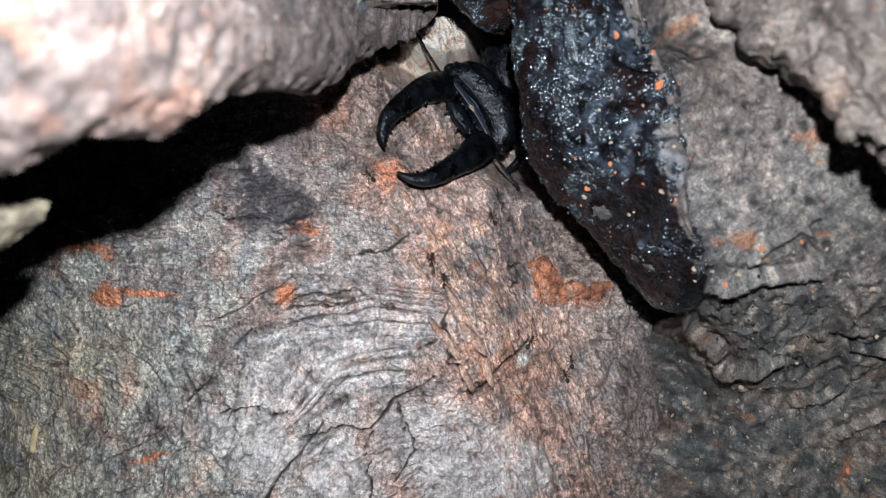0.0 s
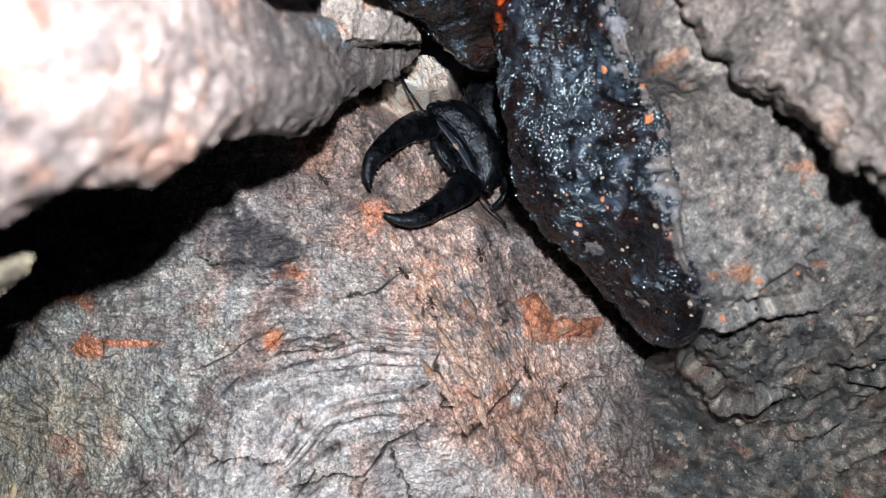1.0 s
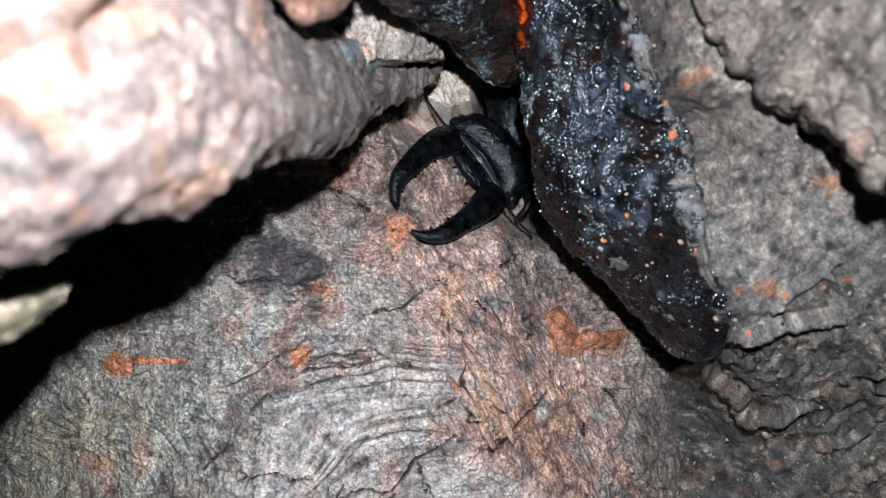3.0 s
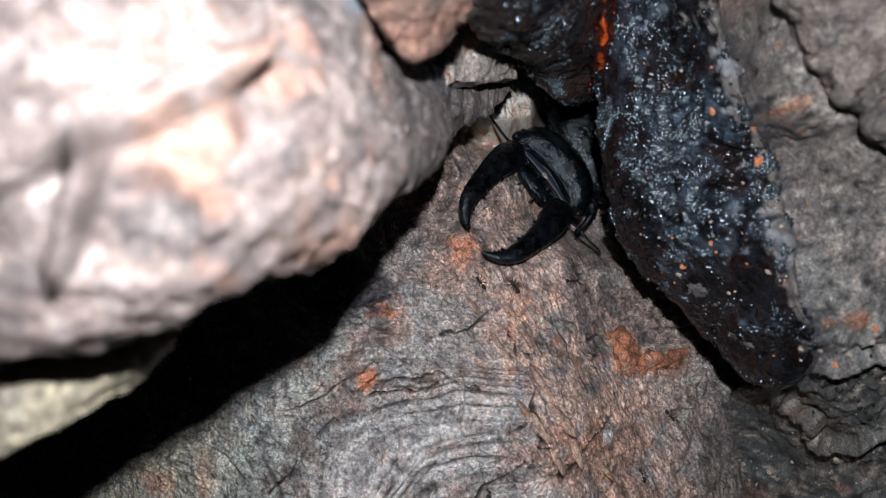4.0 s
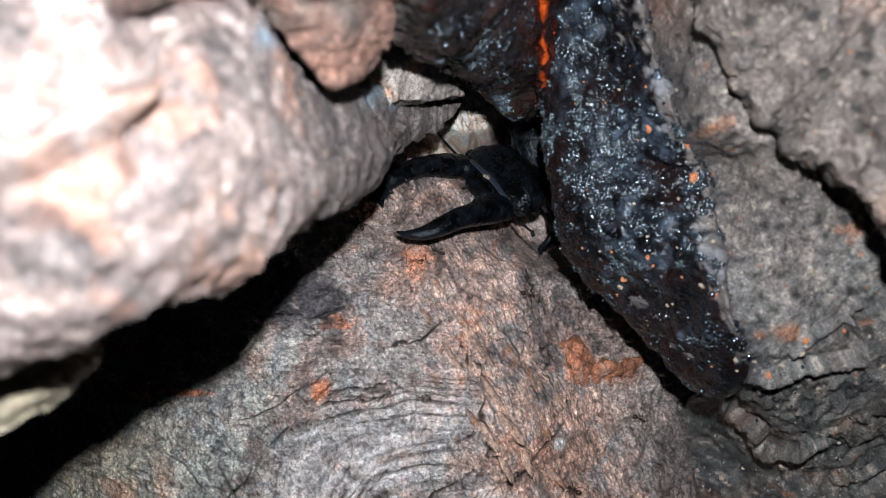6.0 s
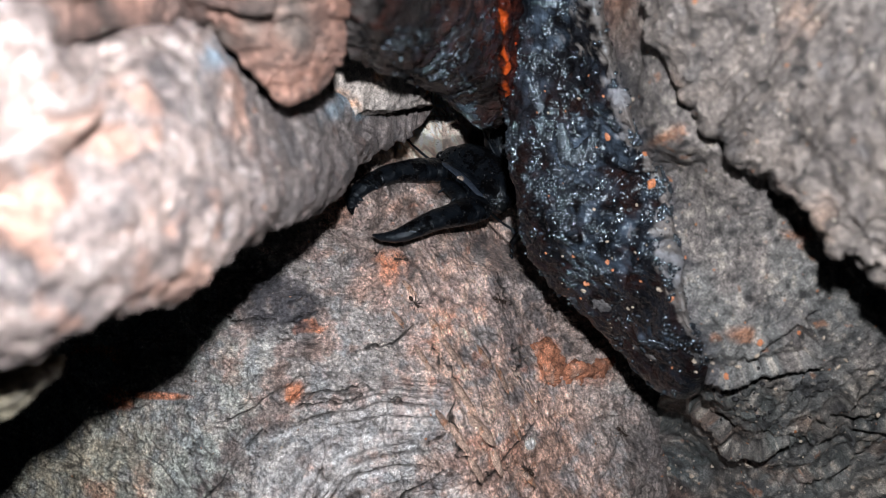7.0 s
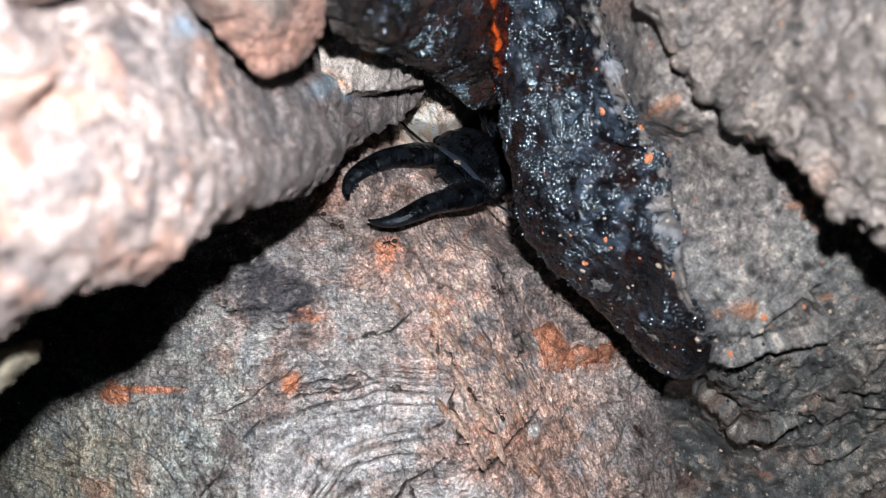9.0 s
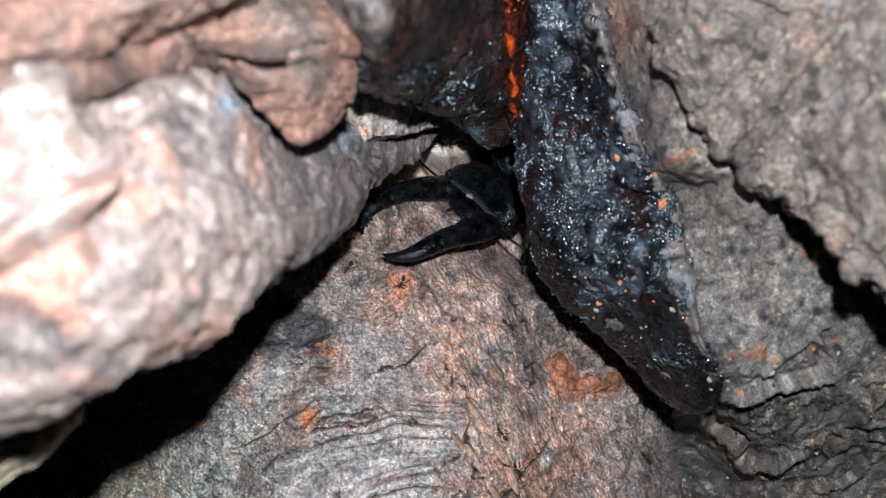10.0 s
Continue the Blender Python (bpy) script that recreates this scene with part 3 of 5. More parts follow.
    strip = smooth(hh - 0.42 * (vv - 150) + 40 * warp, 510, 680) * (1 - smooth(hh - 0.42 * (vv - 150), 800, 900))
    col = mix(col, (0.27, 0.205, 0.185), 0.8 * strip)
    col = mix(col, WARM, (0.85 * strip * smooth(n2 + 0.6 * n1 + 0.5 * n3, -0.3, 0.25)).clip(0, 1))
    layer = hash3(np.floor(t).astype(np.int64), 0 * t.astype(np.int64), 0 * t.astype(np.int64), 85)
    col = col * (0.72 + 0.56 * layer)[:, None]
    col = mix(col, (0.46, 0.33, 0.27), 0.7 * strip * smooth(-n2 + n3, 0.1, 0.5))
    col = mix(col, WARM * 0.62, 0.75 * blob(hh, vv, 960, 690, 110, 110, 20, 0.5) * smooth(n2 + n3, -0.5, 0.3))
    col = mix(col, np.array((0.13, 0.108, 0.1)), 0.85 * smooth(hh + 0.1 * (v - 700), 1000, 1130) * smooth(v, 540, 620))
    col = mix(col, WARM * 0.6, 0.7 * blob(hh, vv, 1020, 420, 70, 120, -20, 0.5))
    col = mix(col, (0.25, 0.175, 0.155), 0.6 * smooth(fbm(q, 3, 4, 76, 0.6), 0.05, 0.4) * smooth(h, 260, 480))
    col = mix(col, (0.15, 0.17, 0.185), 0.6 * smooth(fbm(q, 3.5, 4, 77, 0.6), 0.05, 0.4))
    pale = np.maximum.reduce([blob(hh, vv, 445, 790, 85, 60, 20, 0.2), blob(hh, vv, 590, 830, 60, 60, 0, 0.2), blob(hh, vv, 800, 800, 150, 80, 25, 0.3),
                              0.8 * blob(hh, vv, 590, 640, 170, 70, -30, 0.6), blob(hh, vv, 940, 830, 40, 50, 0, 0.3)])
    col = mix(col, PALE, 0.85 * pale * smooth(n3 + 0.4 * n2, -0.7, 0.1))
    dark = np.maximum.reduce([1.1 * blob(hh, vv, 480, 345, 95, 62, 30, 0.4) * smooth(n2 + n3, -0.6, 0.1), 1.0 * blob(hh, vv, 325, 700, 34, 150, 42, 0.5) * smooth(n3 + n2, -0.4, 0.3), 1.1 * blob(hh, vv, 505, 245, 55, 36, 20, 0.4),
                              0.8 * blob(hh, vv, 1150, 680, 45, 70, 0, 0.5), 0.7 * blob(hh, vv, 880, 360, 26, 45, 0, 0.5), 0.6 * blob(hh, vv, 700, 780, 24, 60, 0, 0.5),
                              0.7 * smooth(n2 + 0.7 * n3, 0.5, 0.75)])
    col = mix(col, DARK, 0.8 * dark)
    seam = line_distance(hh, vv, ((548, 395), (515, 480), (470, 560), (395, 650), (335, 720), (290, 765)))
    col = mix(col, (0.105, 0.088, 0.082), 0.7 * (1 - smooth(seam, 10, 34)) * smooth(n3 + 0.5 * n2, -0.5, 0.2))
    col = mix(col, TAN, blob(hh, vv, 780, 75, 95, 55, -25, 0.15))
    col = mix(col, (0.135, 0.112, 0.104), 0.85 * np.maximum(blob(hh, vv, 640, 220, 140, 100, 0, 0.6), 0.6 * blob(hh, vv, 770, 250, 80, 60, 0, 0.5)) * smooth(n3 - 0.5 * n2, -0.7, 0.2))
    col = mix(col, (0.30, 0.185, 0.145), 0.8 * np.maximum(blob(hh, vv, 590, 195, 40, 32, 0, 0.3), 0.7 * blob(hh, vv, 655, 330, 60, 26, -30, 0.4)))
    trails = np.minimum(line_distance(hh, vv, ((855, 280), (880, 350), (903, 420), (915, 540))), line_distance(hh, vv, ((905, 300), (938, 385), (965, 440), (1000, 470))))
    col = mix(col, (0.085, 0.078, 0.082), 0.9 * (1 - smooth(trails, 8, 26)) * smooth(n3 + 0.6 * n2, -0.45, 0.1))
    rust = np.maximum.reduce([blob(hh, vv, 190, 518, 26, 26, 0, 0.25), blob(hh, v + 6 * n1, 250, 516, 60, 7, 4, 0.3), blob(hh, vv, 165, 443, 40, 11, 10, 0.3),
                              blob(h + 12 * n3, v + 12 * n2, 505, 520, 16, 23, 20, 0.3), blob(hh, vv, 540, 410, 36, 12, 5, 0.3), 0.8 * blob(hh, vv, 690, 315, 28, 30, 0, 0.4),
                              0.7 * blob(hh, vv, 960, 480, 20, 46, -20, 0.3), 0.75 * scab, 0.4 * smooth(n2 + n3, 0.2, 0.6) * blob(hh, vv, 800, 470, 60, 110, 20, 0.7),
                              0.45 * smooth(n2, -0.2, 0.4) * blob(hh, vv, 185, 690, 50, 80, 0, 0.7), blob(hh, vv, 265, 810, 30, 8, -20, 0.3),
                              0.35 * smooth(n2 + n3, 0.1, 0.5) * blob(hh, vv, 860, 640, 60, 60, 0, 0.6), 0.3 * smooth(n3, 0.5, 0.65) * strip])
    col = mix(col, RUST, (rust * (0.8 + 0.5 * n3)).clip(0, 1))
    # grain veins, and the shade of gaps, crevices and torn edges, as dark lines
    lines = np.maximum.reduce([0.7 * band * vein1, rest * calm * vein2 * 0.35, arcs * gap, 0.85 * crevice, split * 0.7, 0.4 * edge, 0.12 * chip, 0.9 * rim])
    # grain and ripple relief carried by the colour: crests lighter, hollows darker
    streak = (0.7 * band * grain1 + 0.25 * rest * grain2 + arcs * (2 * ripple - 1) * 0.75).clip(-1, 1)
    col = col * (1 + 0.4 * streak + 0.45 * tiny).clip(0.25, 2)[:, None]
    # shade of the lines and open cracks painted into the pigment
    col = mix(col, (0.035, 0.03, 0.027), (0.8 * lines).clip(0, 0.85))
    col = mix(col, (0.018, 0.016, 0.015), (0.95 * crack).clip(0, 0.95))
    stain = np.maximum.reduce([blob(hh, vv, 455, 312, 52, 34, 35, 0.35), blob(hh, vv, 520, 380, 46, 48, 20, 0.35), 0.8 * blob(hh, vv, 470, 355, 34, 60, 0, 0.4)])
    col = mix(col, (0.03, 0.031, 0.037), 0.88 * stain * smooth(n3 + 0.5 * n2 + 0.4 * tiny, -0.45, 0.15))
    grey = col.mean(1)[:, None] * np.array((1.06, 0.99, 0.95))
    side = 0.45 * smooth(lane, 760, 900)
    col = col * (1 - side[:, None]) + grey * side[:, None]
    col = mix(col, (0.62, 0.58, 0.5), blob(h + 3 * n3, v + 3 * n2, 926, 637, 11, 11, 0, 0.15))
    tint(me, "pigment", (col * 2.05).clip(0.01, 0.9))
    tint(me, "grain_left", np.stack([sweep, r, 0 * r], 1) * 0.1)
    tint(me, "grain_right", np.stack([along, across + 18 * warp, 0 * r], 1) * 0.1)
    tint(me, "lane", smooth(lane, 490, 670))
    bare = blob(h, v, 780, 75, 105, 62, -25, 0.25)
    tint(me, "grain_force", (0.05 + 0.2 * smooth(fbm(q, 11, 3, 75), -0.3, 0.3) + 0.2 * arcs + 0.1 * band) * (1 - 0.85 * bare) * (1 - 0.7 * smooth(450 - h, 0, 160) * smooth(v, 560, 680)))
    tint(me, "rind", (1 - 0.85 * bare - 0.35 * pale).clip(0.12, 1))
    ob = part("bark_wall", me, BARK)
    tagged(ob, "grey-brown weathered trunk bark with rusty stains and cracks", "bark", kind="structure")
    return ob


def thick_patch(name, ribs, n, m, bumps, colours, mat, label, category, kind="", parent=None):
    """A bark slab: a skin over ribs, roughened by bumps(p, h, v) along its normals, coloured by colours(p, h, v)."""
    p = patch(ribs, n, m)
    nor = normals(p, n, m)
    h, v = view_pixels(p)
    p2 = p + nor * bumps(p, h, v)[:, None]
    me = grid_mesh(name, p2, n, m)
    SKIN[name] = (p2, normals(p2, n, m))
    if colours:
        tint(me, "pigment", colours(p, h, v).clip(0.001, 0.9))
    ob = part(name, me, mat, parent)
    return tagged(ob, label, category, kind=kind)


def root_depth(h):
    return 57 + 74 * math.exp(min(9.5 * ((h - 784) * K + 0.09), 0.05))


def left_root():
    top = [(-520, -420), (-200, -450), (30, -420), (120, -255), (245, -262), (335, -240), (405, -155), (484, -72), (560, -32), (650, -4), (715, 15), (775, 22)]
    low = [(-520, 330), (-200, 320), (0, 292), (75, 265), (150, 238), (230, 228), (300, 216), (360, 185), (430, 158), (545, 150), (650, 100), (735, 70)]
    rows = []
    for f, dd, dv in ((-0.34, 40, 0), (-0.16, 20, 0), (-0.05, 13, 0), (0.0, 6, 0), (0.2, 0, 0), (0.5, -3.5, 0), (0.8, -0.5, 0), (1.0, 8, 0), (1.01, 26, -10), (0.96, 50, -26)):
        row = []
        for (th, tv), (lh, lv) in zip(top, low):
            hh = th + (lh - th) * min(max(f, 0), 1)
            d = root_depth(hh)
            scale = min(1.0, (d / 57 - 1) * 0.3 + 0.75)
            if hh > 640:
                d = 131 + (hh - 640) * 0.15
            k = 0.35 if hh > 600 else 1.0
            row.append((hh, tv + (lv - tv) * f + dv * k, d + dd * k * scale))
        rows.append(row)

    def bumps(p, h, v):
        w = fbm(p, 9, 3, 101)
        d1, d2 = cells(p + 1.2 * w[:, None], 3.2, 9)
        pebbles = (0.5 - d1).clip(-0.4, 0.5)
        crease = line_distance(h + 14 * w, v + 14 * w, ((140, -190), (98, -158), (-40, -95), (-152, -55), (-190, 37), (-215, 175), (-189, 301)))
        crease2 = line_distance(h + 14 * w, v, ((-152, -55), (-260, -10), (-386, 37), (-520, 60)))
        end = smooth(h, 640, 690)
        stri = fbm(np.stack([h * 0.09, v * 0.012, 0 * h], 1), 1.0, 3, 109, ridged=True)
        out = (1.5 * fbm(p, 13, 3, 102) + 0.9 * pebbles + 0.7 * fbm(p, 2.6, 4, 103) + 0.2 * fbm(p, 0.8, 3, 104)) * (1 - 0.75 * end) * smooth(h, -700, 100).clip(0.6, 1)
        out = out - 3.6 * (1 - smooth(crease, 0, 46)) ** 1.4 * (1 - 0.95 * smooth(v, 110, 230)) - 3.0 * (1 - smooth(crease2, 0, 38)) ** 1.4 + 0.9 * end * stri
        return out

    def colours(p, h, v):
        n1, n2 = fbm(p, 9, 4, 111), fbm(p, 3, 4, 112)
        n3 = fbm(p, 1.3, 3, 113)
        col = np.tile(np.array((0.25, 0.203, 0.19)), (len(h), 1)) * (1 + 0.35 * n1 + 0.5 * n3).clip(0.3, 2)[:, None]
        col = mix(col, (0.10, 0.092, 0.095), smooth(n2, 0.05, 0.4) * 0.75)
        col = mix(col, (0.40, 0.36, 0.35), smooth(n3 - n2, 0.3, 0.6) * 0.6)
        col = mix(col, (0.34, 0.19, 0.14), smooth(n1 + 0.6 * n2 + 0.3 * n3, 0.12, 0.5) * 0.65)
        col = mix(col, (0.42, 0.37, 0.36), smooth(-n1 + 0.5 * n3, 0.25, 0.6) * 0.5)
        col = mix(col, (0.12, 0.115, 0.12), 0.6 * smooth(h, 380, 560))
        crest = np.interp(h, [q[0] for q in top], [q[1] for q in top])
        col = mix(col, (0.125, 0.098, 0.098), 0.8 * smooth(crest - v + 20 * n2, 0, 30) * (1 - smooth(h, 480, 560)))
        lichen = np.maximum(blob(h + 25 * n2, v + 20 * n1, 392, -205, 30, 42, -45, 0.4), blob(h + 20 * n2, v + 15 * n1, 612, -6, 42, 16, 15, 0.4))
        return mix(col, (0.22, 0.30, 0.37), 0.85 * lichen * smooth(n2, -0.5, 0.1))
    thing = tagged(new("bark_root"), "thick pebbly grey-brown bark root bulging over the hollow", "bark root")
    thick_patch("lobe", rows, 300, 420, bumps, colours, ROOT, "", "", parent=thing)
    return thing


def root_ledge(thing):
    rows = [[(-520, 330, 80), (-300, 330, 80), (-120, 322, 82), (20, 312, 86), (100, 306, 92)],
            [(-520, 380, 72), (-300, 370, 74), (-120, 350, 77), (20, 335, 81), (92, 325, 88)],
            [(-520, 470, 72), (-300, 450, 74), (-120, 420, 77), (0, 388, 82), (75, 350, 89)],
            [(-520, 560, 78), (-330, 520, 79), (-130, 450, 81), (-5, 402, 86), (60, 358, 94)],
            [(-520, 540, 110), (-330, 500, 110), (-130, 430, 110), (-5, 385, 112), (60, 340, 115)]]

    rows = [[(h - 8, v + 44, d - 3) for h, v, d in row] for row in rows]

    def bumps(p, h, v):
        return 1.0 * fbm(p, 7, 3, 121) + 0.6 * fbm(p, 2, 4, 122)

    def colours(p, h, v):
        n1 = fbm(p, 5, 4, 123)
        return mix(np.tile(np.array((0.30, 0.27, 0.20)), (len(h), 1)), (0.17, 0.16, 0.14), smooth(n1, 0, 0.6))
    return thick_patch("ledge", rows, 110, 200, bumps, colours, ROOT, "pale yellowish ledge", "", parent=thing)


def flakes():
    def bumps(p, h, v):
        g = np.stack([h * 0.006 + v * 0.002, v * 0.03, 0 * h], 1)
        t = 2.5 * fbm(p, 8, 3, 134)
        return 1.3 * fbm(p, 9, 3, 131) + 0.4 * fbm(g, 1.0, 3, 132, ridged=True) + 0.15 * fbm(p, 1.8, 3, 133) + 0.7 * (np.floor(t) + smooth(t % 1, 0, 0.12) - t) - 3.0 * gap(p, h, v)

    def gap(p, h, v):
        j = 12 * fbm(p, 5, 3, 136)
        d = np.minimum(line_distance(h + j, v + j, ((-80, -385), (47, -366), (150, -340), (253, -310), (300, -335))), line_distance(h + j, v + j, ((317, -318), (420, -300), (480, -305))))
        return 1 - smooth(d, 5, 16)

    def colours(p, h, v):
        n1 = fbm(p, 7, 4, 135)
        col = mix(np.tile(np.array((0.17, 0.098, 0.078)), (len(h), 1)), (0.115, 0.092, 0.082), smooth(n1, -0.1, 0.5))
        # shade of the gap painted dark, on top of its sunken shape
        return mix(mix(col, (0.21, 0.10, 0.068), 0.6 * smooth(-n1, 0.15, 0.5)), (0.03, 0.02, 0.018), 0.8 * gap(p, h, v))
    for rows in (
        [[(230, -380, 92), (390, -420, 94), (520, -400, 94), (650, -330, 98)],
         [(235, -365, 77), (390, -400, 80), (520, -360, 80), (640, -300, 88)],
         [(245, -330, 75), (385, -290, 79), (500, -240, 82), (628, -205, 90)],
         [(262, -290, 77), (380, -240, 82), (496, -140, 86), (620, -148, 93)],
         [(266, -272, 81), (368, -219, 86), (505, -88, 91), (604, -112, 97)],
         [(270, -285, 100), (372, -230, 104), (505, -102, 108), (598, -125, 112)]],
        [[(-80, -620, 76), (150, -600, 80), (330, -560, 84), (470, -500, 88)],
         [(-80, -560, 60), (150, -540, 64), (330, -500, 70), (465, -450, 76)],
         [(-70, -440, 58), (120, -420, 62), (260, -420, 68), (455, -410, 76)],
         [(-70, -340, 63), (105, -305, 70), (215, -292, 75), (430, -385, 80)],
         [(-70, -315, 66), (100, -258, 74), (215, -255, 78), (425, -372, 83)],
         [(-70, -325, 88), (100, -270, 94), (215, -266, 98), (425, -378, 102)]],
    ):
        thick_patch("bark_flake", rows, 120, 160, bumps, colours, FLAKE,
                    "pinkish brown peeling flake of bark", "bark flake")
    rows = [[(585, -150, 140), (640, -150, 140), (700, -90, 142), (750, -40, 146)],
            [(590, -135, 128), (645, -135, 128), (705, -80, 131), (765, -24, 140)],
            [(600, -20, 126), (655, -25, 128), (710, -12, 133), (775, -4, 141)],
            [(600, 10, 128), (660, 8, 131), (715, 5, 136), (775, 6, 143)],
            [(600, 0, 150), (660, 0, 150), (715, 0, 152), (775, 2, 155)]]
    return thick_patch("bark_splinter", rows, 60, 110, lambda p, h, v: 1.4 * fbm(p, 5, 4, 141) + 0.45 * fbm(p, 1.2, 3, 142),
                       lambda p, h, v: mix(mix(np.tile(np.array((0.33, 0.30, 0.28)), (len(h), 1)), (0.4, 0.2, 0.1), smooth(fbm(p, 4, 3, 143), 0.2, 0.6)), (0.12, 0.11, 0.105), 0.6 * smooth(fbm(p, 2.5, 4, 144), 0.05, 0.45)),
                       FLAKE, "pale grey splinter of bark wedged at the root", "bark splinter")


def wood_flakes():
    """Loose slivers of bare wood along the torn ridge of the wall."""
    rng = np.random.default_rng(77)
    spots = [(768, 430, 66, 15), (795, 470, 70, 12), (742, 475, 62, 10), (812, 545, 80, 14), (838, 600, 72, 16), (800, 612, 58, 14), (862, 655, 62, 15), (825, 668, 50, 12),
             (772, 582, 44, 10), (898, 600, 58, 10), (880, 520, 60, 9), (915, 690, 54, 11), (700, 405, 40, 9), (930, 560, 44, 8), (850, 478, 48, 9), (720, 350, 40, 10)]
    for h, v, long, wide in spots:
        place, _ = skin_place("bark_wall", h, v)
        n, m = 26, 12
        a, b = np.meshgrid(np.linspace(-1, 1, n), np.linspace(-1, 1, m), indexing="ij")
        a, b = a.ravel(), b.ravel()
        seed = rng.integers(1000)
        q = np.stack([a * long * 0.05, b * wide * 0.05, 0 * a + seed], 1)
        rim = (1 - 0.75 * np.abs(a) ** 3) * (1 + 0.35 * fbm(q, 1.0, 3, 401))
        along, across = a * long * 0.05 * (1 + 0.1 * fbm(q, 1.5, 2, 402)), b * wide * 0.05 * rim
        edge = np.maximum(np.abs(a), np.abs(b)) ** 6
        lift = 0.95 + 0.5 * b + 0.35 * fbm(q, 0.9, 3, 403) - 1.3 * edge
        turn = radians(62 + rng.uniform(-14, 14))
        x = along * math.cos(turn) - across * math.sin(turn)
        z = -along * math.sin(turn) - across * math.cos(turn)
        p = np.stack([place[0] + x, place[1] - lift, place[2] + z], 1)
        me = grid_mesh("wood_flake", p, n, m)
        col = np.tile(np.array((0.44, 0.31, 0.25)), (len(a), 1)) * (1 + 0.35 * fbm(q, 0.8, 3, 404))[:, None]
        col = mix(col, (0.4, 0.2, 0.12), smooth(fbm(q, 1.2, 3, 405), 0.15, 0.5))
        tint(me, "pigment", col.clip(0.02, 0.8))
        tagged(part("wood_flake", me, FLAKE), "thin sliver of pinkish bare wood lifting off the bark", "wood flake", "slivers on the torn ridge")


def torn_chips():
    """Two rusty torn chips of bark, lying end to end."""
    def bumps(p, h, v):
        t = 3 * fbm(p, 3, 4, 191, 0.6)
        return 2.2 * fbm(p, 5, 3, 192) + 0.9 * fbm(p, 1.8, 3, 196) + 0.45 * (np.floor(t) + smooth(t % 1, 0, 0.15) - t) + 0.2 * fbm(p, 0.8, 3, 193)

    def colours(p, h, v):
        n1, n2 = fbm(p, 3, 4, 194), fbm(p, 1.2, 3, 195)
        col = mix(np.tile(np.array((0.40, 0.17, 0.10)), (len(h), 1)), (0.42, 0.27, 0.21), smooth(n1, 0.05, 0.45))
        return mix(col, (0.12, 0.05, 0.03), 0.7 * smooth(n2 - n1, 0.25, 0.6))
    for rows in (
        [[(930, 462, 166), (945, 455, 166), (962, 458, 167), (972, 470, 169)],
         [(931, 466, 159), (946, 458, 158), (963, 462, 159), (975, 476, 163)],
         [(938, 495, 158), (952, 492, 157), (970, 492, 158), (984, 498, 163)],
         [(946, 535, 159), (958, 532, 158), (976, 528, 159), (992, 526, 163)],
         [(952, 548, 162), (964, 548, 161), (980, 546, 162), (994, 542, 165)],
         [(952, 549, 170), (964, 549, 170), (980, 548, 171), (994, 545, 173)]],
        [[(985, 512, 176), (1015, 506, 177), (1045, 504, 179), (1076, 500, 182)],
         [(985, 514, 164), (1015, 507, 164), (1046, 505, 166), (1078, 502, 171)],
         [(984, 526, 162), (1014, 524, 162), (1046, 521, 164), (1076, 517, 170)],
         [(982, 542, 163), (1012, 543, 163), (1044, 541, 166), (1070, 535, 171)],
         [(982, 549, 166), (1012, 549, 167), (1044, 547, 169), (1068, 541, 174)],
         [(982, 550, 176), (1012, 550, 177), (1044, 548, 179), (1068, 542, 182)]],
    ):
        thick_patch("bark_chip", [[(h, v, d + 6.5) for h, v, d in row] for row in rows], 70, 70, bumps, colours, FLAKE, "torn rusty orange chip of bark on the wall", "bark chip")


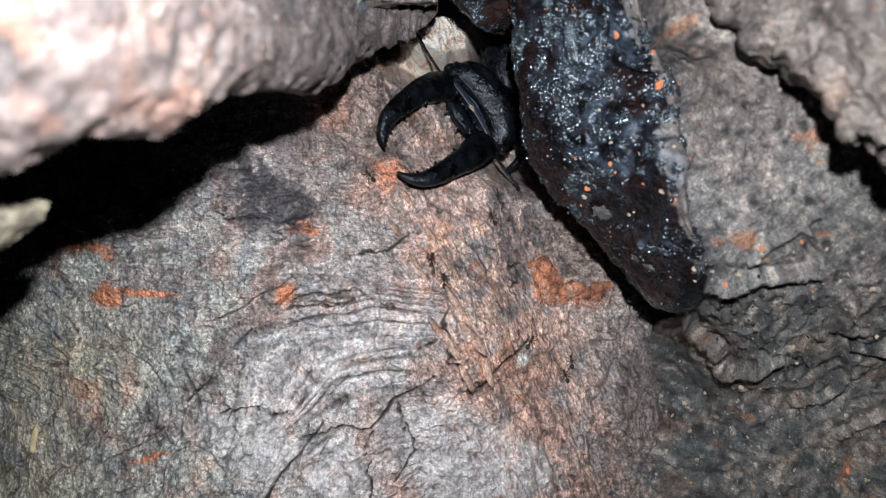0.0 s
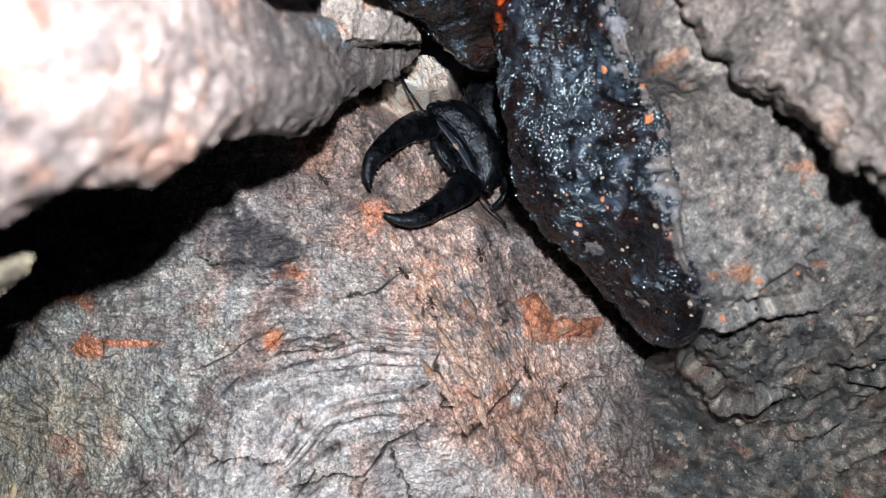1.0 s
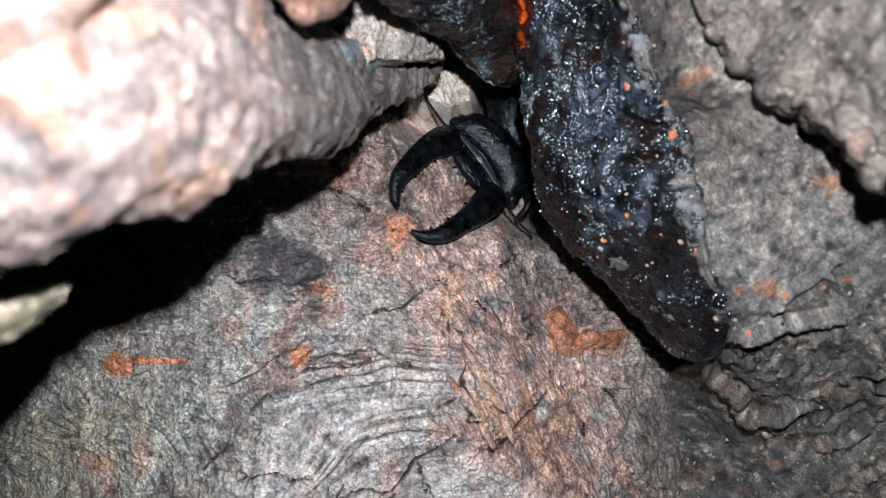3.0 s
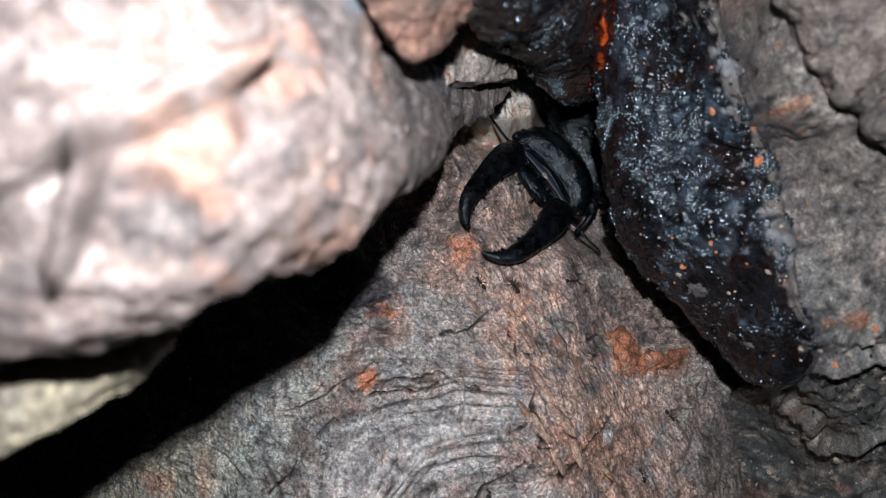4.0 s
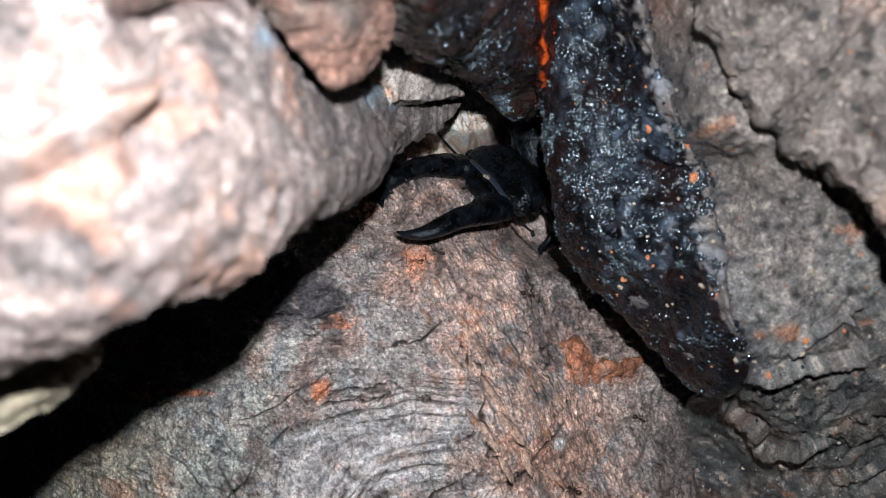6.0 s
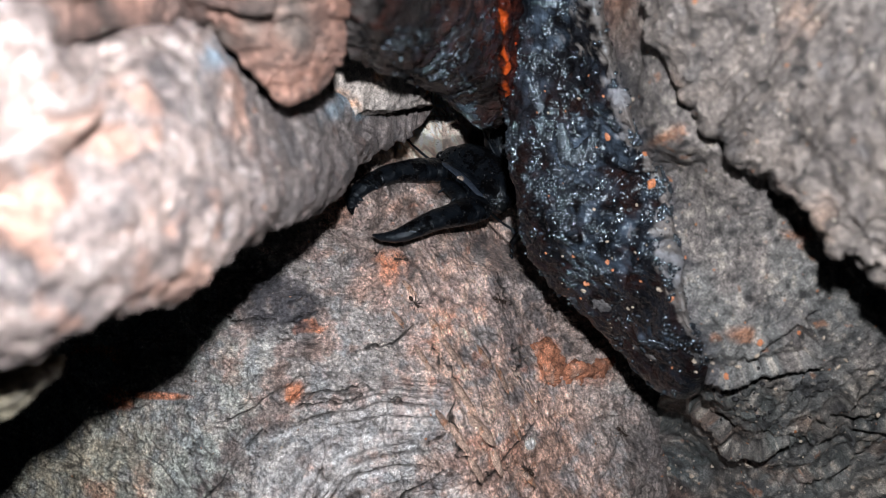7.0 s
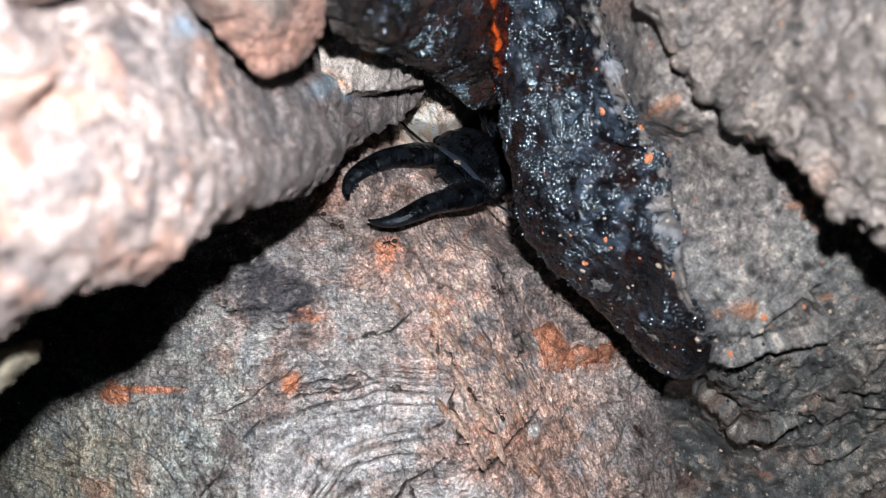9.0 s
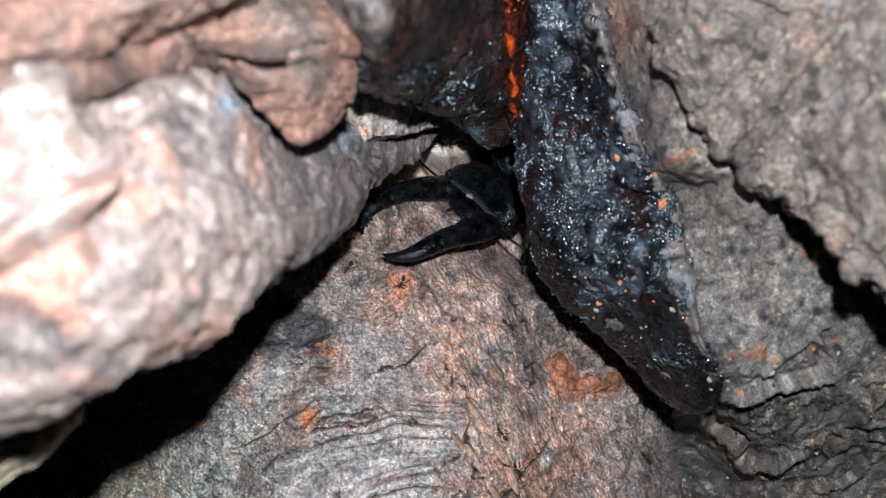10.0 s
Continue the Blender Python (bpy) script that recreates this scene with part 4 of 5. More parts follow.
def right_plate():
    rows = [
        [(925, -340, 140), (1030, -340, 135), (1110, -340, 130), (1200, -340, 130), (1330, -340, 125), (1500, -340, 125), (1720, -340, 125)],
        [(925, -325, 126), (1030, -325, 124), (1110, -325, 117), (1200, -325, 107), (1330, -325, 103), (1500, -320, 102), (1720, -320, 102)],
        [(925, -100, 136), (1030, -100, 133), (1110, -100, 125), (1200, -100, 111), (1330, -100, 106), (1500, -80, 105), (1720, -60, 105)],
        [(930, 60, 137), (1030, 60, 133), (1110, 60, 129), (1200, 60, 113), (1330, 60, 109), (1500, 60, 108), (1720, 70, 108)],
        [(935, 140, 138), (1030, 140, 134), (1110, 140, 131.5), (1200, 140, 127), (1330, 140, 112), (1500, 140, 112), (1720, 150, 112)],
        [(945, 250, 137), (1030, 240, 132), (1110, 240, 131.5), (1200, 245, 126), (1330, 250, 117.5), (1500, 250, 116), (1720, 250, 116)],
        [(1075, 420, 140), (1110, 420, 136), (1160, 425, 131), (1225, 430, 124), (1330, 430, 121.5), (1500, 430, 125), (1720, 430, 128)],
        [(1200, 540, 142), (1215, 540, 139), (1235, 530, 136), (1270, 520, 130), (1350, 520, 129), (1500, 530, 132), (1720, 540, 136)],
        [(1150, 600, 184), (1205, 605, 172), (1262, 610, 150), (1315, 615, 143), (1380, 618, 142), (1500, 620, 144), (1720, 620, 148)],
        [(1110, 740, 187), (1190, 738, 178), (1270, 730, 167), (1330, 722, 157), (1400, 720, 154), (1500, 720, 156), (1720, 720, 158)],
        [(1040, 950, 188), (1130, 945, 180), (1240, 940, 173), (1340, 935, 167), (1430, 930, 163), (1560, 930, 164), (1760, 930, 166)],
        [(980, 1250, 196), (1090, 1250, 188), (1200, 1250, 182), (1310, 1250, 176), (1400, 1250, 172), (1560, 1250, 172), (1780, 1250, 172)],
    ]
    rows = [[(r[0][0] + 12, r[0][1], r[0][2] + 35), (r[0][0] - 2, r[0][1], r[0][2] + 9)] + r for r in rows]

    def bumps(p, h, v):
        p = p * (1, 0.35, 1)
        w = fbm(p, 8, 3, 151)
        d1, d2 = cells(p + 1.5 * w[:, None], 2.2, 15)
        out = 1.1 * fbm(p, 15, 3, 152) + 0.5 * fbm(p, 4, 4, 153) + 0.5 * (0.5 - d1) + 0.25 * fbm(p, 0.9, 3, 154)
        low = smooth(v, 440, 560)
        c1, c2 = cells(p + 3 * w[:, None], 11, 19)
        e1, e2 = cells(p + 1.0 * w[:, None], 3.0, 20)
        out = out + low * (0.2 * fbm(p, 6, 4, 155, ridged=True) + 0.9 * fbm(p, 4, 4, 157) + 0.6 * fbm(p, 1.4, 3, 150) + 0.8 * (0.5 - e1) - 1.0 * (1 - smooth(c2 - c1, 0, 0.06)) * smooth(fbm(p, 14, 2, 158), -0.1, 0.3))
        t = 3.0 * fbm(p, 5, 4, 159, 0.6)
        out = out + (0.25 + 0.1 * low) * (np.floor(t) + smooth(t % 1, 0, 0.12) - t)
        out = out - 7 * (1 - smooth(h, 1150, 1270)) * smooth(v, 580, 640) * (0.6 + 1.2 * fbm(p, 10, 4, 165)).clip(0, 2)
        jag = 10 * fbm(p, 4, 3, 156)
        for wide, deep, pts in (
                (5, 2.6, ((1255, 505), (1290, 505), (1340, 492), (1400, 488), (1445, 485), (1455, 440), (1430, 415))),
                (5, 2.8, ((1215, 570), (1250, 610), (1285, 652), (1330, 650), (1380, 635))),
                (4, 1.4, ((1330, 465), (1370, 430), (1420, 415), (1445, 380))),
                (4, 1.6, ((1400, 720), (1470, 705), (1500, 660), (1500, 610), (1568, 620))),
                (4, 1.4, ((1480, 775), (1560, 740), (1620, 700))),
                (4, 1.4, ((1130, 800), (1200, 820), (1300, 830)))):
            d = line_distance(h + jag, v - jag, pts)
            out = out - deep * (1 - smooth(d, wide * 0.5, wide * 2.0)) + 0.3 * deep * (1 - smooth(d, 6, 40))
        return out

    def colours(p, h, v):
        p = p * (1, 0.35, 1)
        n1, n2, n3 = fbm(p, 10, 4, 161), fbm(p, 4, 4, 162), fbm(p, 1.5, 3, 163)
        col = np.tile(np.array((0.215, 0.197, 0.19)), (len(h), 1)) * (1 + 0.3 * n1)[:, None]
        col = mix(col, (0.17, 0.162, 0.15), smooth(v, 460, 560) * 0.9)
        col = mix(col, (0.075, 0.085, 0.088), 0.75 * blob(h + 30 * n2, v + 20 * n1, 1330, 520, 170, 60, 5, 0.5) * smooth(n2 + n3, -0.5, 0.3))
        col = mix(col, (0.24, 0.21, 0.15), smooth(v, 700, 850) * smooth(n2, -0.2, 0.4) * 0.7)
        col = mix(col, (0.178, 0.188, 0.187), 0.75 * smooth(v, 150, 350) * smooth(n1 + n2, -0.6, 0.2))
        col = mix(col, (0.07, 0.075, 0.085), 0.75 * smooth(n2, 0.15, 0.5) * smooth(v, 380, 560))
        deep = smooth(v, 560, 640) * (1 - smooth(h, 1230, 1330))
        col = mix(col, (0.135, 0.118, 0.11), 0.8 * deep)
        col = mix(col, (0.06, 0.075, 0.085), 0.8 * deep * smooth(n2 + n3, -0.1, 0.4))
        col = mix(col, (0.30, 0.25, 0.2), 0.7 * smooth(n3 - n2, 0.45, 0.7) * smooth(v, 450, 600))
        col = mix(col, (0.34, 0.27, 0.235), 0.8 * blob(h + 20 * n2, v + 20 * n1, 1135, 800, 26, 60, -20, 0.4))
        col = mix(col, (0.16, 0.105, 0.09), 0.8 * blob(h + 20 * n2, v + 20 * n1, 1165, 745, 50, 34, 0, 0.3))
        col = mix(col, (0.075, 0.095, 0.105), 0.75 * np.maximum(blob(h + 30 * n2, v + 30 * n1, 1180, 700, 60, 34, 20, 0.4), blob(h + 30 * n2, v + 30 * n1, 1260, 800, 80, 40, -20, 0.5)))
        col = mix(col, (0.075, 0.092, 0.092), 0.7 * smooth(fbm(p, 6, 4, 166, 0.6), 0.0, 0.35) * smooth(v, 480, 560))
        col = mix(col, (0.21, 0.15, 0.12), 0.6 * smooth(fbm(p, 5, 4, 167, 0.6), 0.1, 0.4) * smooth(v, 480, 560))
        n4 = fbm(p, 0.8, 2, 164)
        col = col * (1 + 0.55 * n3 + 0.45 * n4).clip(0.3, 2)[:, None]
        col = mix(col, (0.03, 0.03, 0.032), 0.8 * smooth(-n3 - 0.6 * n4, 0.38, 0.6))
        col = mix(col, (0.40, 0.37, 0.33), 0.8 * smooth(n4 + 0.5 * n3, 0.38, 0.55))
        hh, vv = h + 20 * n2 + 8 * n3, v + 20 * n1 + 8 * n3
        rust = np.maximum.reduce([blob(hh, vv, 1315, 435, 26, 16, 0, 0.5), blob(hh, vv, 1265, 440, 12, 10, 0, 0.5), blob(hh, vv, 1440, 250, 30, 12, 20, 0.6),
                                  blob(hh, vv, 1380, 118, 26, 9, 25, 0.5), blob(hh, vv, 1200, 45, 40, 12, -30, 0.6), blob(hh, vv, 1500, 835, 10, 26, 0, 0.5),
                                  0.9 * smooth(n3 + 0.5 * n2, 0.62, 0.75), 0.6 * blob(hh, vv, 1080, -180, 70, 90, 30, 0.6)])
        col = mix(col, (0.36, 0.18, 0.11), (0.85 * rust).clip(0, 1))
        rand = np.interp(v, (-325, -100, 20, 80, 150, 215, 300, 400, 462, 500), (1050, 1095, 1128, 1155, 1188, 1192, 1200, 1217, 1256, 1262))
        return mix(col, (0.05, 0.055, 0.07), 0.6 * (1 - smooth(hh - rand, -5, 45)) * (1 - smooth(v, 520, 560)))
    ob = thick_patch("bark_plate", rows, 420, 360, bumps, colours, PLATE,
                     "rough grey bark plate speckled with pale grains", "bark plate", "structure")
    SKIN["right_plate"] = SKIN["bark_plate"]
    return ob


def upper_plate():
    edge = [(1172, -215, 103), (1216, -62, 104), (1272, 6, 102), (1330, 38, 100), (1345, 72, 99), (1408, 128, 94), (1513, 236, 90), (1590, 292, 88), (1760, 430, 86)]
    rng = np.random.default_rng(31)
    edge = spline(edge, 54)
    edge[:, :2] += rng.normal(0, 5.5, (54, 1)) * (0.7, -0.7) + rng.normal(0, 2.5, (54, 2))
    edge[:, :2] += 7 * np.sin(np.arange(54) * 0.9 + 2.0 * np.sin(np.arange(54) * 0.37))[:, None] * (0.7, -0.7)
    rows = []
    for dh, dv, dd in ((14, -10, 24), (0, 0, 5), (10, -10, 0), (70, -75, -5), (180, -210, -13), (330, -400, -20), (500, -640, -24)):
        rows.append([(a + dh * (0.55 if i < 6 else 1), b + dv, d + dd) for i, (a, b, d) in enumerate(edge)])

    def bumps(p, h, v):
        w = fbm(p, 9, 3, 171)
        c1, c2 = cells(p + 4 * w[:, None] + 1.2 * fbm(p, 3, 3, 178)[:, None], 13, 23)
        d1, d2 = cells(p, 2.6, 29)
        t = 3.0 * fbm(p, 7, 5, 174, 0.6)
        return 1.6 * fbm(p, 12, 3, 172) - 1.1 * (1 - smooth(c2 - c1, 0.0, 0.1)) * smooth(fbm(p, 10, 2, 177), -0.2, 0.3) + 0.6 * (0.5 - d1) + 0.6 * fbm(p, 2.4, 4, 173) + 0.5 * (np.floor(t) + smooth(t % 1, 0, 0.12) - t)

    def colours(p, h, v):
        n1, n2 = fbm(p, 9, 4, 175), fbm(p, 3, 4, 176)
        col = np.tile(np.array((0.19, 0.168, 0.156)), (len(h), 1)) * (1 + 0.3 * n1)[:, None]
        col = mix(col, (0.3, 0.2, 0.15), 0.6 * smooth(n1 + 0.4 * n2, 0.2, 0.6))
        n3, n4 = fbm(p, 1.6, 3, 179), fbm(p, 0.8, 2, 180)
        col = mix(col, (0.12, 0.12, 0.125), 0.5 * smooth(n2, 0.1, 0.5))
        col = mix(col, (0.04, 0.04, 0.042), 0.7 * smooth(-n3 - 0.4 * n4, 0.35, 0.6))
        return col * (1 + 0.5 * n3 + 0.4 * n4).clip(0.3, 2)[:, None]
    return thick_patch("bark_plate", rows, 240, 300, bumps, colours, PLATE, "thick grey bark plate lapping over a dark crack", "bark plate", "structure")


def outer_trunk():
    cols, rows = 120, 100
    a, z = np.meshgrid(np.linspace(-80, 80, cols), np.linspace(420, -420, rows))
    a, z = np.radians(a.ravel()), z.ravel()
    p = np.stack([330 * np.sin(a), 540 - 330 * np.cos(a), z], 1)
    n = fbm(p * (1, 1, 0.5), 40, 4, 181, ridged=True)
    p[:, 1] += -9 * n
    me = grid_mesh("trunk", p, rows, cols)
    col = np.tile(np.array((0.18, 0.17, 0.16)), (len(a), 1)) * (1 + 0.4 * n)[:, None]
    tint(me, "pigment", col.clip(0.02, 0.6))
    tint(me, "rind", np.ones(len(a)))
    tagged(part("trunk", me, BARK), "grey trunk bark round the hollow", "trunk", kind="structure")


# ---- the sap ----
def wet(p, h, v):
    """How thick the added glint beads stand on the sap."""
    return (np.maximum(smooth(fbm(p, 5, 3, 301), -0.05, 0.3), 0.035) * smooth(fbm(p, 1.8, 3, 303), -0.05, 0.35) ** 2
            * (0.22 + 2.2 * blob(h, v, 985, 70, 70, 140, 0, 0.5) + blob(h, v, 1020, 230, 80, 90, 30, 0.5) + 0.8 * blob(h, v, 1170, 400, 50, 130, -35, 0.5) + 0.7 * blob(h, v, 1000, -150, 70, 200, 0, 0.4))
            * (0.3 + 0.7 * smooth(h - np.interp(v, (-300, 300, 540), (940, 985, 1190)), -50, 20)) * (1 - 0.97 * smooth(v, 465, 515)))


def sap():
    thing = tagged(new("sap_lump"), "black glossy tarry sap lump with grit stuck to it", "sap")
    rows = [
        [(940, -325, 126), (975, -325, 121), (1010, -325, 120), (1050, -325, 119)],
        [(920, -100, 134), (970, -100, 129.5), (1035, -100, 127), (1095, -100, 121)],
        [(920, 20, 135), (985, 20, 130), (1065, 20, 127), (1128, 20, 121)],
        [(920, 80, 136), (990, 80, 131), (1080, 80, 127.5), (1155, 80, 123)],
        [(926, 150, 136.5), (995, 150, 131), (1085, 150, 128), (1188, 150, 126)],
        [(932, 215, 136.5), (1005, 215, 130.5), (1090, 215, 127.5), (1192, 215, 124)],
        [(955, 300, 139), (1030, 300, 131.5), (1105, 300, 127), (1200, 300, 121)],
        [(1040, 400, 142), (1085, 400, 136), (1135, 400, 129), (1217, 400, 121.5)],
        [(1108, 475, 142.5), (1142, 478, 138), (1188, 470, 131), (1256, 462, 125.5)],
        [(1146, 526, 142), (1174, 530, 137), (1212, 524, 133.5), (1262, 500, 132)],
        [(1170, 545, 146), (1190, 552, 141), (1214, 549, 139.5), (1252, 530, 140)],
        [(1185, 545, 152), (1195, 545, 150), (1210, 543, 149), (1240, 530, 149)],
    ]
    rows = [[(r[0][0] + 26, r[0][1] - 14, r[0][2] + 24), (r[0][0] - 1, r[0][1], r[0][2] + 7)] + r + [(r[-1][0] + 8, r[-1][1], r[-1][2] + 4)] for r in rows]

    def bumps(p, h, v):
        w = fbm(p, 7, 3, 201)
        fold = -1.3 * blob(h + 12 * w, v + 12 * w, 1145, 120, 34, 13, 12, 0.4)
        return (1.3 * w + 1.0 * fbm(p, 2.6, 4, 202) + 0.3 * fbm(p, 1.0, 3, 203)) * (1 - 0.75 * smooth(v, 490, 530)) + fold + 0.8 * blob(h, v, 1165, 90, 30, 12, 10, 0.5)
    def crust_and_haze(p, h, v):
        n1, n2 = fbm(p, 5, 4, 211, 0.6), fbm(p, 1.2, 3, 212, 0.6)
        rim = smooth(h - np.interp(v, (-300, 60, 300, 540), (930, 925, 960, 1185)), 0, 32)
        k = np.maximum.reduce([(1 - rim) * smooth(n1 + n2, -0.3, 0.3), 1.3 * blob(h + 10 * n2, v + 10 * n1, 930, 130, 26, 70, 0, 0.5), 0.8 * blob(h + 20 * n1, v, 1060, 360, 70, 60, 40, 0.7) * smooth(n1 + n2, -0.1, 0.4),
                               0.5 * smooth(n1 + 0.6 * n2, 0.35, 0.6), 0.8 * (1 - smooth(np.interp(v, (-300, 60, 300, 480), (1095, 1160, 1198, 1258)) - h, 0, 40)) * smooth(n1 + n2, -0.2, 0.3)])
        rand = np.interp(v, (-325, -100, 20, 80, 150, 215, 300, 400, 462, 500), (1050, 1095, 1128, 1155, 1188, 1192, 1200, 1217, 1256, 1262))
        creep = smooth(np.interp(rand - h, (0, 20, 85), (0.55, 0.1, -0.55)) + 0.9 * fbm(p, 6, 4, 217, 0.6) + 0.5 * n2, 0.0, 0.25) * (1 - smooth(v, 400, 450)) * (1 - smooth(rand - h, 60, 100))
        # bluish film and glint haze painted into the pigment where the beads cluster
        return (creep * (1 + 0.7 * n2))[:, None] * np.array((0.095, 0.088, 0.083)) + (k * (0.6 + 0.8 * n2).clip(0.1, 1.5))[:, None] * np.array((0.007, 0.0032, 0.0025)) + (smooth(fbm(p, 5, 3, 301), -0.25, 0.3) * smooth(fbm(p, 2.2, 3, 303), -0.4, 0.3) * rim * (1 - 0.9 * smooth(v, 430, 490)) * (0.6 + 0.8 * n2).clip(0.2, 1.4))[:, None] * np.array((0.047, 0.067, 0.094))
    p = thick_patch("body", rows, 420, 260, bumps, crust_and_haze, RESIN, "", "", parent=thing)
    # older lump above, and the red run between
    rows = [
        [(520, -400, 104), (640, -400, 100), (770, -400, 110), (910, -330, 132)],
        [(528, -380, 92), (640, -385, 84), (770, -375, 94), (910, -320, 120)],
        [(560, -280, 93), (665, -270, 86), (785, -240, 98), (912, -180, 126)],
        [(612, -185, 98), (705, -160, 97), (800, -100, 114), (918, -60, 132)],
        [(655, -108, 110), (745, -80, 116), (835, -5, 136), (922, 10, 141)],
        [(735, -60, 134), (800, -5, 144), (870, 58, 150), (925, 42, 150)],
        [(770, -60, 156), (820, -10, 162), (875, 44, 166), (930, 35, 166)],
    ]
    thick_patch("old_lump", rows, 160, 160, lambda p, h, v: 1.3 * fbm(p, 8, 3, 205) + 0.7 * fbm(p, 2.5, 3, 206) + 0.3 * fbm(p, 0.9, 3, 207),
                lambda p, h, v: ((1.5 * (1 - smooth(h + 0.3 * (v + 300), 610, 730)) + 0.12) * smooth(fbm(p, 4, 4, 213, 0.6), -0.3, 0.4))[:, None] * np.array((0.07, 0.064, 0.062)) + (smooth(fbm(p, 3, 4, 214), 0.0, 0.4) * smooth(h, 780, 860))[:, None] * np.array((0.012, 0.003, 0.002)), RESIN_OLD, "dull older black sap", "", parent=thing)
    rows = [[(880, -325, 126), (915, -325, 117), (950, -325, 121)],
            [(872, -180, 130), (910, -180, 123), (945, -180, 127)],
            [(872, -60, 137), (908, -60, 130), (936, -60, 133)],
            [(888, 0, 141), (911, 0, 136), (930, 0, 138)],
            [(907, 34, 145), (915, 38, 142), (924, 34, 143)]]
    def clear(p, h, v):
        j = 14 * fbm(p, 2.5, 3, 215)
        k = np.maximum.reduce([blob(h + j, v + j, 912, -70, 11, 34, 0, 0.35), blob(h + j, v - j, 908, -165, 13, 30, 0, 0.35), 0.8 * blob(h + j, v, 914, -14, 6, 22, 0, 0.4), blob(h + j, v, 905, -270, 12, 40, 0, 0.4)])
        return (k * smooth(fbm(p, 1.2, 3, 216), -0.2, 0.2))[:, None] * np.array((0.34, 0.05, 0.007))
    thick_patch("amber_run", rows, 160, 60, lambda p, h, v: 0.9 * fbm(p, 4, 3, 208) + 0.7 * fbm(p, 1.6, 4, 209), clear, AMBER, "translucent red amber run of sap", "", parent=thing)
    return thing


# ---- the stag beetle ----
def stag_beetle():
    """The thing's origin is its neck; x ahead, z its back. The head turns on the neck, the jaws on the head."""
    thing = tagged(new("stag_beetle"), "black shiny stag beetle with long toothed jaws, half under the sap", "beetle")
    bm = ball((5.4, 0, 0), (6.0, 8.9, 3.3), 2.7, 170, 90)
    for w in bm.verts:
        x, y, z = (c / MM for c in w.co)
        x -= 5.4
        side = abs(y) / 8.9
        if z > 0:
            z -= 1.5 * max(0, (x + 0.5) / 6.5) ** 1.5 * (1 - 0.3 * side)               # the face slopes down
            z -= 0.7 * math.exp(-((x - 3.2) / 1.3) ** 2) * (1 - side ** 2)             # a hollow behind the brow
            z += 1.3 * math.exp(-((x + 0.8) / 3.0) ** 2) * max(0, 1 - side ** 2)       # the vaulted crown
            z += 0.4 * math.exp(-((x - 5.0) / 0.45) ** 2) * (1 - side ** 3)            # the brow's rim
            z -= 0.6 * math.exp(-((x + 3.9) / 0.3) ** 2)                               # the groove before the neck
            z += 0.35 * math.exp(-((x - 1.6) / 1.2) ** 2 - ((side - 0.72) / 0.14) ** 2)  # a swelling behind each eye
        x += 0.7 * side ** 2 * (1 if x > 0 else 0.2) - (1.1 * (1 - side) ** 2 if x > 3.5 else 0)
        if x < -1:
            y *= 1 - 0.075 * (-1 - x)
        if 1.6 < x < 4.4 and side > 0.75:
            y *= 1.07                                                                  # the rim before the eye
        q = Vector((x, y, z))
        k = 1 + 0.013 * noise.noise(q * 0.8) + 0.010 * noise.noise(q * 2.2) + 0.008 * noise.noise(q * 5.0)
        w.co = (q * k + Vector((5.4, 0, 0))) * MM
    head = part("head", bm, SHELL, thing)
    for s in (-1, 1):
        part("eye", ball((8.4, s * 9.0, 0.1), (1.25, 0.8, 1.0), 2, 22, 14), EYE, head, "smooth round black eye")
        part("palp", tube([(11.4, s * 2.2, -1.3), (13.2, s * 1.7, -1.2), (14.4, s * 1.9, -1.9)], (0.28, 0.28, 0.2), 10, 8), SHELL_DULL, head)
        part("jaw_socket", ball((11.7, s * 6.6, -0.5), (1.9, 2.7, 1.9), 2.4, 28, 18), SHELL_DULL, head)
    bm = ball((11.9, 0, -1.3), (1.5, 3.9, 1.1), 2.6, 34, 18)
    for w in bm.verts:
        w.co += Vector((0.25, 0.25, 0.2)) * MM * noise.noise(w.co / MM * 1.5)
    for k in range(26):
        y = -3.4 + 6.8 * k / 25
        x = 13.1 - 0.05 * y * y
        tube([(x - 0.3, y, -1.2), (x + 0.4, y + 0.12 * math.sin(7 * k), -1.0), (x + 0.75, y + 0.3 * math.sin(5 * k), -1.2)], (0.05, 0.04, 0.02), 4, 4, bm=bm)
    part("labrum", bm, SHELL_DULL, head, "bristly black upper lip")
    bm = ball((10.9, -0.2, 1.45), (0.6, 0.75, 0.24), 2, 22, 12)
    for w in bm.verts:
        w.co += Vector((1, 1, 0.25)) * 0.5 * MM * noise.noise(w.co / MM * 1.9)
    part("dust_spot", bm, DUST, head, "pale speck of dried sap")
    # the brow's blue sheen is imitated by a lighter bluish strip
    part("brow", tube([(10.9, -8.2, 0.75), (10.7, -5.4, 1.15), (10.35, -2.0, 1.25), (10.3, 1.5, 1.25), (10.6, 5.0, 1.1), (10.9, 7.6, 0.75)], (0.06, 0.5, 0.75, 0.7, 0.6, 0.05), 50, 12, 0.38), BROW_SHEEN, head, "brow ridge with bluish sheen put into its colour")
    jaws = []
    for s in (-1, 1):
        line = [(-1.6, s * 0.2, -0.2), (0.6, s * 0.1, 0.0), (3.0, s * 0.1, 0.2), (5.8, s * 0.25, 0.35), (9.5, s * 0.05, 0.4), (13.4, s * -0.3, -0.5), (16.2, s * -1.1, -1.6), (18.1, s * -2.9, -2.6), (18.8, s * -4.7, -3.1)]
        thick = (2.3, 2.75, 2.7, 2.35, 2.05, 1.75, 1.4, 0.85, 0.22)
        bm = tube(line, thick, 110, 30, 0.8)
